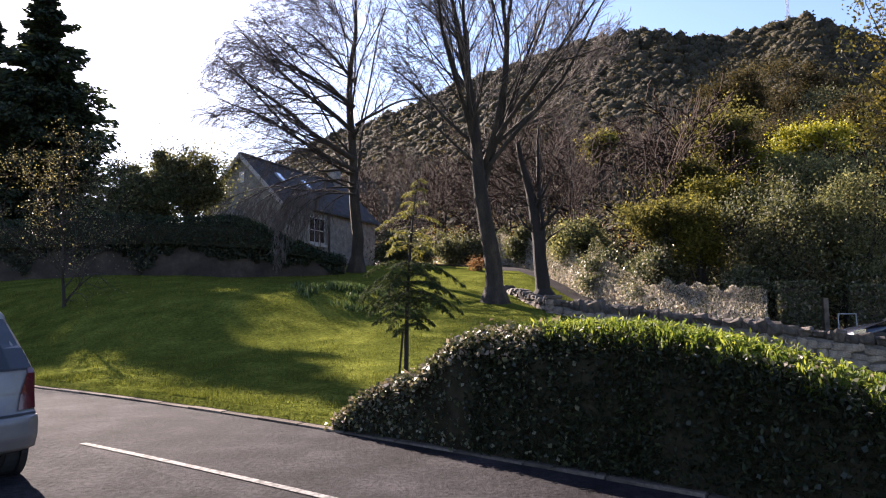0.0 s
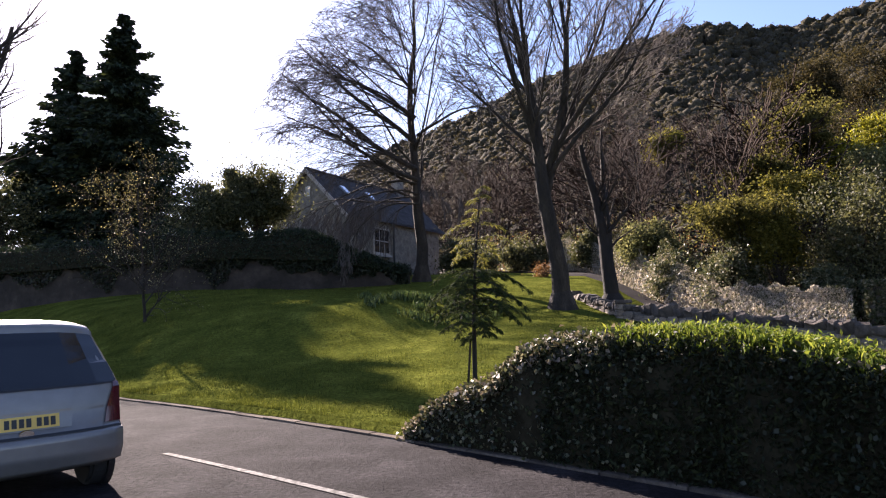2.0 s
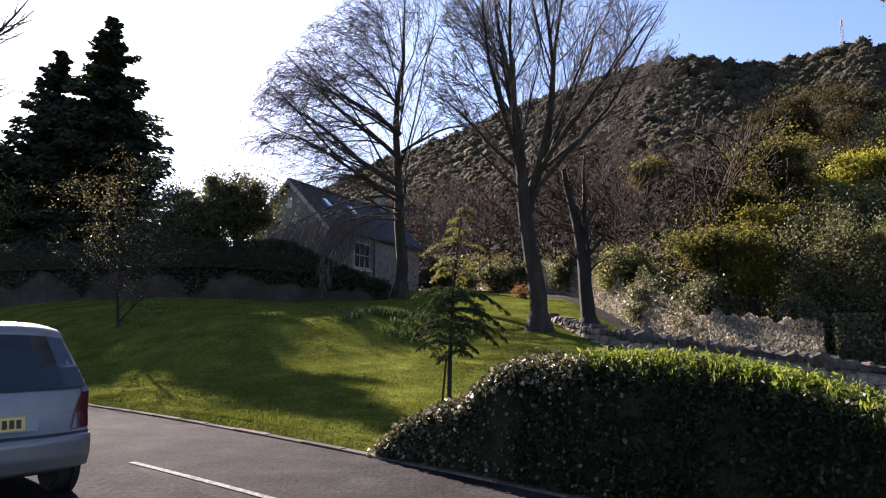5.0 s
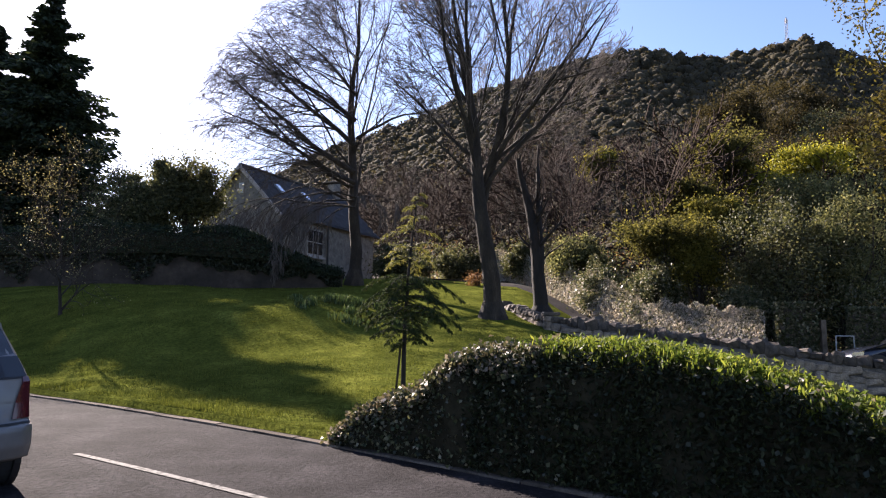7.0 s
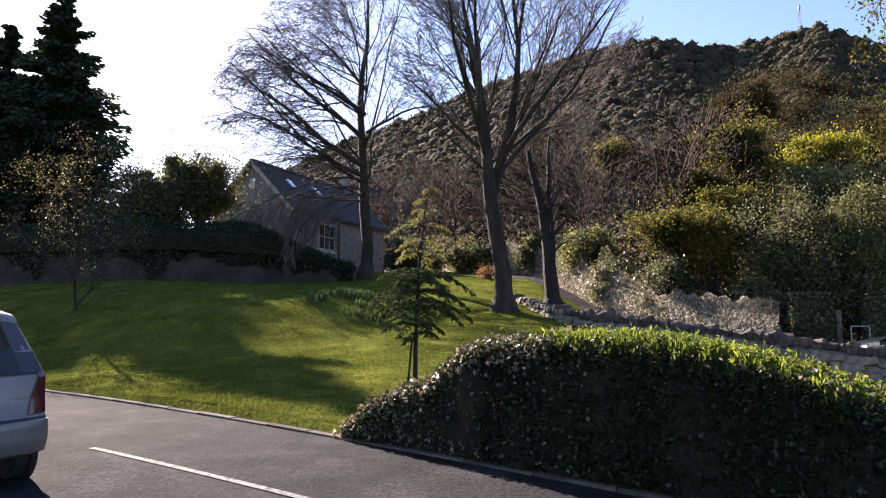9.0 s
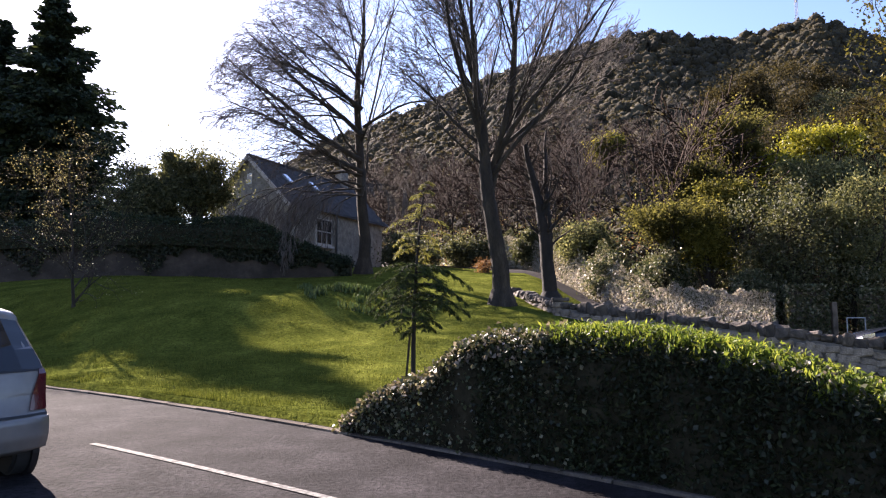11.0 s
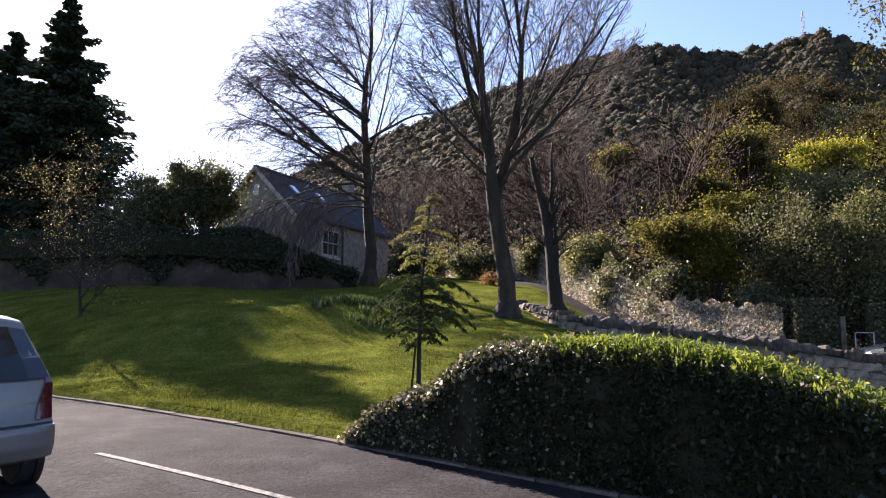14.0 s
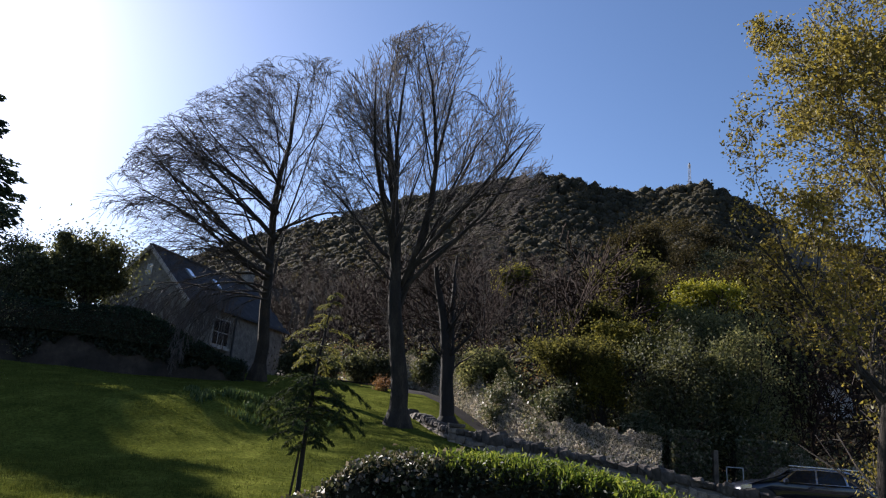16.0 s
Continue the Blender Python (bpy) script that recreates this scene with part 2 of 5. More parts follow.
def link_mesh(name, verts, faces, material, parent=None, smooth=False):
    me = bpy.data.meshes.new(name)
    v = np.asarray(verts, dtype=np.float32).reshape(-1, 3)
    if isinstance(faces, np.ndarray):
        k = faces.shape[1]
        me.vertices.add(len(v))
        me.vertices.foreach_set("co", v.ravel())
        me.loops.add(faces.size)
        me.loops.foreach_set("vertex_index", faces.ravel().astype(np.int32))
        me.polygons.add(len(faces))
        me.polygons.foreach_set("loop_start", np.arange(0, faces.size, k, dtype=np.int32))
        me.update(calc_edges=True)
    else:
        me.from_pydata(v.tolist(), [], faces)
    me.materials.append(material)
    if smooth:
        me.polygons.foreach_set("use_smooth", np.ones(len(me.polygons), dtype=bool))
    ob = new(name, me)
    if parent:
        ob.parent = parent
    return ob


def part(name, bm, material, parent=None, label="", smooth=False):
    me = bpy.data.meshes.new(name)
    bmesh.ops.recalc_face_normals(bm, faces=bm.faces)
    bm.to_mesh(me)
    bm.free()
    me.materials.append(material)
    if smooth:
        me.polygons.foreach_set("use_smooth", np.ones(len(me.polygons), dtype=bool))
    ob = new(name, me)
    if parent:
        ob.parent = parent
    return tagged(ob, label)


def thing(name, at, label, category, group="", kind="", rz=0.0):
    ob = new(name)
    ob.matrix_world = pose(*at, 0, 0, rz)
    return tagged(ob, label, category, group, kind)


def box(size, at=(0, 0, 0), bevel=0.0, turn=None, bm=None):
    b2 = bm or bmesh.new()
    m = Matrix.Translation(at) @ (turn or Matrix()) @ Matrix.Diagonal((*size, 1))
    geo = bmesh.ops.create_cube(b2, size=1, matrix=m)
    if bevel:
        es = list({e for v in geo["verts"] for e in v.link_edges})
        bmesh.ops.bevel(b2, geom=es, offset=bevel, segments=2, affect="EDGES", profile=0.6)
    return b2


def tubes(segs, sides):
    """Frusta for an array of segments: p0, p1, r0, r1 in 8 columns."""
    s = np.asarray(segs, dtype=np.float64)
    p0, p1, r0, r1 = s[:, 0:3], s[:, 3:6], s[:, 6], s[:, 7]
    d = p1 - p0
    d /= np.linalg.norm(d, axis=1, keepdims=True) + 1e-9
    ang = np.arange(sides) * 2 * np.pi / sides

    def ring(e):
        """A circle square to e, always turned the same way for the same e."""
        a = np.cross(e, np.array([[0.31, 0.95, 0.05]]))
        a /= np.linalg.norm(a, axis=1, keepdims=True) + 1e-9
        b = np.cross(e, a)
        return a[:, None, :] * np.cos(ang)[None, :, None] + b[:, None, :] * np.sin(ang)[None, :, None]

    e0, e1 = (s[:, 11:14], s[:, 14:17]) if s.shape[1] >= 17 else (d, d)
    v = np.concatenate([p0[:, None] + ring(e0) * r0[:, None, None], p1[:, None] + ring(e1) * r1[:, None, None]], axis=1)
    i = np.arange(sides)
    j = (i + 1) % sides
    f = np.stack([i, j, j + sides, i + sides], axis=1)
    f = (np.arange(len(s))[:, None, None] * 2 * sides + f[None]).reshape(-1, 4)
    return v.reshape(-1, 3), f


def leaves(points, length, width, rng, axis=None, droop=0.0, fold=0.25):
    """Folded four-cornered leaves round the points; length may be an array."""
    p = np.asarray(points)
    n = len(p)
    a = rng.normal(size=(n, 3)) if axis is None else axis + rng.normal(size=(n, 3)) * 0.35
    a[:, 2] -= droop
    a /= np.linalg.norm(a, axis=1, keepdims=True) + 1e-9
    c = np.cross(a, rng.normal(size=(n, 3)))
    c /= np.linalg.norm(c, axis=1, keepdims=True) + 1e-9
    up = np.cross(a, c)
    L = (np.ones(n) * length * rng.uniform(0.6, 1.35, n))[:, None]
    W = L * (width / np.mean(length))
    v = np.stack([p - a * L * 0.5, p + c * W * 0.5 + up * W * fold, p + a * L * 0.5, p - c * W * 0.5 + up * W * fold], axis=1)
    f = (np.arange(n)[:, None] * 4 + np.arange(4)[None]).astype(np.int32)
    return v.reshape(-1, 3), f


def join(*sets):
    vs, fs, k = [], [], 0
    for v, f in sets:
        vs.append(v)
        fs.append(f + k)
        k += len(v)
    return np.concatenate(vs), np.concatenate(fs)


def ball_points(rng, n, shell=0.6):
    d = rng.normal(size=(n, 3))
    d /= np.linalg.norm(d, axis=1, keepdims=True)
    return d * rng.uniform(shell, 1.0, (n, 1))


# ---- lie of the land ----


def kerb_y(x):
    """The far kerb: a gentle bend, straight further off."""
    x = np.asarray(x, dtype=np.float64)
    c = np.clip(x, -9.0, 4.0)
    y = 9.0 - 0.902 * (c + 1.37) - 0.01245 * (c + 1.37) * (c - 2.3)
    return y + np.where(x < -9, -0.70, -0.99) * (x - c)


SKY_AZ = (-60, -40, -26, -19, -14.1, -9.1, -4.2, 2.4, 8.9, 14.4, 18.3, 22.2, 26.0, 29.1, 31.0, 35.3, 45, 60)
SKY_EL = (0, 1, 3, 7.0, 11.4, 14.1, 16.0, 18.6, 20.4, 21.5, 21.3, 20.2, 20.3, 20.7, 19.6, 17.5, 14.5, 8)
FOOT_AZ = (-60, -30, -12, 0, 8, 16, 30, 60)
FOOT_R = (120, 100, 72, 56, 46, 37, 36, 36)
HILL_R = 250.0


def ground(x, y):
    x, y = np.asarray(x, dtype=np.float64), np.asarray(y, dtype=np.float64)
    s = (y - kerb_y(x)) * 0.79
    u = -0.79 * x + 0.61 * y
    sc = np.clip(s, 0, 45)
    dip = 0.04 * np.clip((y - 25) / 6, 0, 1) * np.clip((x - 4.5) / 2.5, 0, 1)
    h = 0.12 + sc * np.clip(-0.054 + 0.01 * u - dip, -0.03, 0.5)
    rise = np.clip((s - 2.0) / 5.0, 0, 1) * np.clip((16 - s) / 6.0, 0, 1) * np.clip((u - 14.5) / 4.5, 0, 1)
    h = h + 0.95 * rise * rise * (3 - 2 * rise)
    h = np.where(h > 0, 5.0 * np.tanh(h / 5.0), -0.5 * np.tanh(-h / 0.5))
    h = np.where(s < 0, -0.08, h)
    r = np.hypot(x, y)
    az = np.degrees(np.arctan2(x, y))
    foot = np.interp(az, FOOT_AZ, FOOT_R)
    q = np.clip((r - foot) / (HILL_R - foot), 0, 1)
    top = np.interp(az, SKY_AZ, SKY_EL)
    fade = np.clip((75 - np.abs(az)) / 15, 0, 1)
    top_z = np.minimum(r, HILL_R) * np.tan(np.radians(top)) - 3.5 - 0.04 * np.clip(r - HILL_R, 0, 800)
    return h + np.maximum(0, top_z) * q ** 0.75 * fade


def gz(x, y):
    return float(ground(x, y))


axis_x = np.unique(np.concatenate([np.arange(-30, 30, 0.5), np.arange(-110, 110, 3.0), np.arange(-900, 901, 30.0)]))
axis_v = np.unique(np.concatenate([[-0.02, 0.02], np.arange(0.5, 60, 0.5), np.arange(-60, -0.1, 3.0), np.arange(60, 130, 3.0), np.arange(130, 420, 6.0), np.arange(-900, 1501, 30.0)[1:]]))
axis_v = axis_v[(np.abs(axis_v) > 0.01)]
gx, gv0 = np.meshgrid(axis_x, axis_v)
gy = gv0 + kerb_y(gx)
nz = ground(gx, gy)
s_all = (gy - kerb_y(gx)) * 0.79
near = (np.hypot(gx, gy) < 60) & (s_all > 0.6)
bumps = np.array([noise.noise((px * 0.35, py * 0.35, 3.1)) for px, py in zip(gx.ravel(), gy.ravel())]).reshape(gx.shape)
nz = nz + np.where(near, bumps * 0.07, 0)
gv = np.stack([gx, gy, nz], axis=-1).reshape(-1, 3)
W = len(axis_x)
ii, jj = np.meshgrid(np.arange(W - 1), np.arange(len(axis_v) - 1))
q0 = (jj * W + ii).ravel()
gf = np.stack([q0, q0 + 1, q0 + W + 1, q0 + W], axis=1)
# bare soil sits lower beneath the hedge
gv[:, 2] -= np.where((gv[:, 0] > -0.9) & (gv[:, 0] < 12) & (gv[:, 1] > kerb_y(gv[:, 0]) - 0.2) & (gv[:, 1] < kerb_y(gv[:, 0]) + 1.3), 0.16, 0.0)
ground_ob = link_mesh("ground", gv, gf, GRASS_SOIL, smooth=True)
ground_ob.data.materials.append(WOOD_FLOOR)
cx, cy = gv[gf].mean(axis=1)[:, 0], gv[gf].mean(axis=1)[:, 1]
wood = (np.hypot(cx, cy) > np.interp(np.degrees(np.arctan2(cx, cy)), FOOT_AZ, FOOT_R) - 6) | (cx > 0.9 * (46 - cy) + 2.0) & (cy > 20)
ground_ob.data.polygons.foreach_set("material_index", wood.astype(np.int32))
tagged(ground_ob, "mown grass lawn rising to a wooded hillside", "ground", kind="structure")


def lawn_z(x, y):
    return gz(x, y) + noise.noise((x * 0.35, y * 0.35, 3.1)) * 0.07


# ---- road, kerb, lane ----


def ribbon(name, left, right, z, thick, material, label, category):
    """A paved strip between two edge lines, with its sides."""
    n = len(left)
    zs = np.ones(n) * z
    L, R = np.asarray(left), np.asarray(right)
    v = np.concatenate([np.c_[L, zs], np.c_[R, zs], np.c_[L, zs - thick], np.c_[R, zs - thick]])
    f = []
    for k in range(n - 1):
        f += [(k, k + 1, n + k + 1, n + k), (k, 2 * n + k, 2 * n + k + 1, k + 1), (n + k, n + k + 1, 3 * n + k + 1, 3 * n + k)]
    ob = link_mesh(name, v, f, material)
    return tagged(ob, label, category, kind="structure")


kx = np.concatenate([np.arange(-160, -12, 4.0), np.arange(-12, 8, 0.5), np.arange(8, 120, 4.0)])
kerb_line = np.c_[kx, kerb_y(kx)]
tang = np.gradient(kerb_line, axis=0)
tang /= np.linalg.norm(tang, axis=1, keepdims=True)
norm = np.c_[tang[:, 1], -tang[:, 0]]  # towards the camera's side
ribbon("road", kerb_line, kerb_line + norm * 5.35, 0.0, 0.07, ASPHALT, "worn grey asphalt road with tree shadows", "road")
ribbon("pavement", kerb_line + norm * 5.5, kerb_line + norm * 8.0, 0.11, 0.2, LANE_TAR, "grey tarmac pavement beside the road", "pavement")
ribbon("road_patch", kerb_line + norm * 2.62, kerb_line + norm * 5.3, 0.004, 0.003, PATCH, "darker asphalt strip in the near lane", "road")


def along(x, off):
    """A point beside the far kerb: off metres towards the camera's side (negative: into the lawn), and the road's heading there."""
    y = float(kerb_y(x))
    t = np.array([1.0, float(kerb_y(x + 0.05) - kerb_y(x - 0.05)) / 0.1])
    t /= np.linalg.norm(t)
    return x + t[1] * off, y - t[0] * off, math.degrees(math.atan2(t[1], t[0]))


def dash(x0, x1, width=0.085):
    pts = [along(x, float(np.interp(x, (-2.7, 0.9), (2.47, 2.12)))) for x in np.linspace(x0, x1, 9)]
    v, f = [], []
    for px, py, a in pts:
        nx, ny = -math.sin(radians(a)), math.cos(radians(a))
        v += [(px + nx * width / 2, py + ny * width / 2, 0.009), (px - nx * width / 2, py - ny * width / 2, 0.009)]
    for k in range(8):
        f.append((2 * k, 2 * k + 1, 2 * k + 3, 2 * k + 2))
    ob = link_mesh("lane_marking", v, f, PAINT)
    tagged(ob, "worn white painted dash on the road", "road marking", group="centre line dashes", kind="structure")


for k in range(-6, 4):
    dash(-2.72 + k * 5.6, -2.72 + k * 5.6 + 3.9)

# lane behind the low wall, climbing to the house
LANE = [(34, 15.5), (26, 18.5), (19, 21.6), (14.5, 23.4), (11.3, 25.4), (9.2, 29), (7.4, 33.5), (5.7, 38.5), (3.6, 44), (0.8, 48), (-3, 51)]
LANE_UP = 0.06


def smooth_line(pts, n=8):
    """A smooth curve through the corner points."""
    p = [np.array(q, dtype=float) for q in pts]
    p = [2 * p[0] - p[1]] + p + [2 * p[-1] - p[-2]]
    out = []
    for i in range(1, len(p) - 2):
        for k in range(n):
            t = k / n
            out.append(0.5 * (2 * p[i] + (p[i + 1] - p[i - 1]) * t + (2 * p[i - 1] - 5 * p[i] + 4 * p[i + 1] - p[i + 2]) * t * t
                              + (3 * p[i] - p[i - 1] - 3 * p[i + 1] + p[i + 2]) * t ** 3))
    out.append(p[-2])
    return np.array(out)


def side_line(line, off):
    t = np.gradient(line, axis=0)
    t /= np.linalg.norm(t, axis=1, keepdims=True)
    return line + np.c_[-t[:, 1], t[:, 0]] * off


lane = smooth_line(LANE)
lane_z = np.interp(lane[:, 1], (15, 21.6, 23.4, 25.4, 29, 33.5, 38.5, 44, 48, 51), (-0.5, -0.15, 0.0, 0.5, 1.0, 1.55, 2.8, 4.0, 4.6, 4.9))
lane_z = np.maximum(lane_z, ground(lane[:, 0], lane[:, 1]) + LANE_UP)
ribbon("lane", side_line(lane, 1.45), side_line(lane, -0.75), lane_z, 0.7, LANE_TAR, "grey tarmac lane climbing past the lawn", "road")


def wall_body(name, line, z0, z1, thick, material, label, category, wobble=0.0):
    """A wall along a line: two faces, top and ends, with an uneven top."""
    n = len(line)
    a, b = side_line(line, thick / 2), side_line(line, -thick / 2)
    zt = np.ones(n) * z1 + np.array([noise.noise((p[0] * 1.3, p[1] * 1.3, 7.0)) * wobble for p in line])
    zb = np.ones(n) * z0
    v = np.concatenate([np.c_[a, zb], np.c_[a, zt], np.c_[b, zt], np.c_[b, zb]])
    f = []
    for k in range(n - 1):
        for r in range(3):
            f.append((r * n + k, r * n + k + 1, (r + 1) * n + k + 1, (r + 1) * n + k))
    f += [(0, n, 2 * n, 3 * n), (n - 1, 2 * n - 1, 3 * n - 1, 4 * n - 1)]
    return tagged(link_mesh(name, v, f, material), label, category, kind="structure")


LOW_A = smooth_line([(2.95, 31.4), (3.3, 29.8), (3.7, 28.0), (4.1, 26.3)], 6)
LOW_B = smooth_line([(4.35, 25.9), (6.3, 24.0), (8.3, 22.4), (10.3, 21.0), (12.4, 19.6), (16.5, 17.6), (22, 15.4), (29, 12.6)], 8)


def low_top(x, y):
    """Height of the low wall's coping."""
    return np.where(np.asarray(y) > 26.1, np.interp(y, (26.1, 28, 31.4), (1.85, 2.05, 2.45)), np.interp(x, (4.35, 6.3, 10.3, 11.6, 13, 17, 29), (1.8, 1.5, 0.9, 0.68, 0.5, 0.1, -0.3)))


for nm, ln in (("wall_low_upper", LOW_A), ("wall_low", LOW_B)):
    zz = ground(ln[:, 0], ln[:, 1])
    wall_body(nm, ln, zz - 0.4, low_top(ln[:, 0], ln[:, 1]) - 0.2, 0.34, MORTAR, "low rubble stone wall edging the lawn", "wall")

FAR = smooth_line([(34, 20), (26, 22.6), (21, 24.6), (17.6, 26.2)], 6)
FAR_B = smooth_line([(12.9, 27.3), (12.2, 28.2), (11.2, 29.6), (9.9, 32), (8.3, 36), (6.8, 40.5), (4.9, 46), (2.5, 50.5)], 8)
for nm, ln in (("wall_bank_east", FAR), ("wall_bank", FAR_B)):
    zz = ground(ln[:, 0], ln[:, 1])
    wall_body(nm, ln, zz - 0.5, zz + 1.05, 0.5, MORTAR, "stone retaining wall below a wooded bank", "wall", 0.5)

BACK = smooth_line([(-60, 43), (-40, 37.5), (-26, 34.5), (-17, 34.2), (-12, 35.0), (-8.6, 35.9), (-5.4, 37.0)], 8)
GARDEN_X, GARDEN_Z = (-60, -26, -14, -9.5, -5.4), (5.0, 4.9, 5.2, 5.0, 4.2)
zb = ground(BACK[:, 0], BACK[:, 1])
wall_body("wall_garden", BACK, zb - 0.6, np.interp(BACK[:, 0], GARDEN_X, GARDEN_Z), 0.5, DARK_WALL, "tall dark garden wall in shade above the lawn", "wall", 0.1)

# ---- house ----


def prism(profile, y0, y1, bm=None):
    """An outline in x and z, drawn from y0 to y1."""
    b2 = bm or bmesh.new()
    fr = [b2.verts.new((x, y0, z)) for x, z in profile]
    bk = [b2.verts.new((x, y1, z)) for x, z in profile]
    n = len(profile)
    b2.faces.new(fr)
    b2.faces.new(bk[::-1])
    for i in range(n):
        b2.faces.new((fr[i], fr[(i + 1) % n], bk[(i + 1) % n], bk[i]))
    return b2


def house():
    HW, EAVE, RIDGE, LEN = 3.15, 4.35, 7.55, 13.0
    h = thing("house", (-13.4, 45.0, 4.4), "grey stone gabled house with a dark slate roof", "house", rz=-22)
    part("wall", prism([(-HW, -1.2), (HW, -1.2), (HW, EAVE), (0, RIDGE - 0.12), (-HW, EAVE)], 0, LEN), HOUSE_STONE, h)
    rng = random.Random(4)
    ang = math.atan2(RIDGE - EAVE, HW)
    for sgn in (-1, 1):
        slope = math.hypot(HW, RIDGE - EAVE) + 0.45
        bm = bmesh.new()
        rows = 17
        for r in range(rows):
            y = -0.35
            while y < LEN + 0.3:
                w = rng.uniform(0.3, 0.5)
                d = slope * (r + 0.5) / rows
                m = Matrix.Rotation(sgn * ang, 4, "Y")
                c = Vector((sgn * d * math.cos(ang), y + w / 2, RIDGE + 0.06 - d * math.sin(ang) + rng.uniform(-0.006, 0.006)))
                box((slope / rows * 1.25, w - 0.02, 0.05), c, 0, m @ Matrix.Rotation(-sgn * 0.0 + 0.06 * sgn, 4, "Y"), bm)
                y += w
        part("roof", bm, SLATE, h)
        bm = box((slope, 0.09, 0.24), (sgn * slope / 2 * math.cos(ang), -0.36, RIDGE - 0.05 - slope / 2 * math.sin(ang)), 0.01, Matrix.Rotation(sgn * ang, 4, "Y"))
        part("bargeboard", bm, BARGE, h, "pale weathered bargeboard")
    part("ridge", box((0.3, LEN + 0.6, 0.14), (0, LEN / 2, RIDGE + 0.1), 0.04), SLATE, h)
    for y in (2.4, 5.6):
        d = 1.9
        bm = box((0.9, 0.62, 0.1), (d * math.cos(ang), y, RIDGE + 0.16 - d * math.sin(ang)), 0.02, Matrix.Rotation(ang, 4, "Y"))
        sk = part("skylight", bm, STEEL, h, "small metal-framed roof window")
        part("pane", box((0.74, 0.46, 0.03), (d * math.cos(ang) + 0.03, y, RIDGE + 0.225 - d * math.sin(ang)), 0, Matrix.Rotation(ang, 4, "Y")), CHROME, sk)
    slit = part("window", box((0.34, 0.1, 0.72), (0, -0.03, 6.05), 0.02), WHITE_PAINT, h, "narrow pale attic window")
    part("pane", box((0.2, 0.04, 0.54), (0, -0.085, 6.05)), BARGE, slit)
    # lower gabled porch against the gable wall
    part("porch", prism([(-2.2, -1.2), (0.5, -1.2), (0.5, 2.1), (-0.85, 3.6), (-2.2, 2.1)], -1.4, 0.0), HOUSE_STONE, h)
    for sgn in (-1, 1):
        a2 = math.atan2(1.5, 1.35)
        part("bargeboard", box((2.2, 0.1, 0.16), (-0.85 + sgn * 1.0 * math.cos(a2) * 0.95, -1.45, 3.65 - 1.0 * math.sin(a2)), 0.01, Matrix.Rotation(sgn * a2, 4, "Y")), BARGE, h)
    # bay with windows on the flank
    for y, w in ((4.1, 2.0),):
        win = part("window", box((0.16, w, 1.9), (HW + 0.03, y, 2.7), 0.02), BARGE, h, "pale painted wooden window")
        for k in range(3):
            for r in range(2):
                part("pane", box((0.05, w / 3 - 0.12, 0.78), (HW + 0.1, y + (k - 1) * (w / 3 - 0.02), 2.28 + r * 0.86)), GLASS_DARK, win)
        part("sill", box((0.3, w + 0.3, 0.16), (HW + 0.12, y, 1.66), 0.02), BARGE, win)
    bm = bmesh.new()
    bmesh.ops.create_cone(bm, segments=10, radius1=0.07, radius2=0.07, depth=5.3, cap_ends=True, matrix=Matrix.Translation((HW + 0.14, 5.7, 1.75)))
    part("drainpipe", bm, PIPE, h, "black drainpipe")
    part("gutter", box((0.14, LEN, 0.12), (HW + 0.2, LEN / 2, EAVE - 0.16), 0.03), PIPE, h)
    part("chimney", box((0.7, 0.9, 1.5), (0, LEN - 1.2, RIDGE + 0.5), 0.04), HOUSE_STONE, h)


house()

# ---- trees ----


def unit(v):
    return v / (np.linalg.norm(v) + 1e-9)


def grow(rng, out, p, d, length, radius, lev, spec, limb=0, par=-1):
    """One limb and, along it, its side shoots."""
    maxlev, kids, angle, up, wander = spec["levels"], spec["kids"], spec["angle"], spec["up"], spec["wander"]
    n = (9, 7, 5, 4, 2, 2)[lev]
    step = length / n
    tip = radius * (spec.get('tip', 0.35) if lev == 0 else 0.2)
    r = radius
    for i in range(n):
        d = unit(d + rng.normal(0, wander * (0.5 if lev == 0 else 1), 3) + np.array([0, 0, up[min(lev, len(up) - 1)] / n]))
        q = p + d * step
        r1 = radius + (tip - radius) * (i + 1) / n
        out.append((*p, *q, r, max(r1, 0.0095), lev, limb, par))
        me = par = len(out) - 1
        if lev < maxlev and (i + 1) / n > spec["bare"][lev]:
            k = kids[lev] / (n * (1 - spec["bare"][lev]))
            k = int(k) + (rng.random() < k - int(k))
            for _ in range(k):
                side = unit(np.cross(d, rng.normal(size=3)))
                a = angle[lev] * rng.uniform(*spec.get('fan', (0.75, 1.25)) if lev == 0 else (0.75, 1.25))
                nd = unit(d * math.cos(a) + side * math.sin(a) + np.array(spec.get("lean", (0, 0, 0))) * (lev < 2))
                f = (i + 1) / n
                grow(rng, out, p + d * step * rng.uniform(0.2, 1), nd, length * spec["ratio"][lev] * (1.15 - 0.6 * f) * rng.uniform(0.75, 1.2),
                     min(r1 * spec.get('slim', 0.62), radius * 0.5), lev + 1, spec, limb if lev else len(out) + 1, me)
        p, r = q, r1


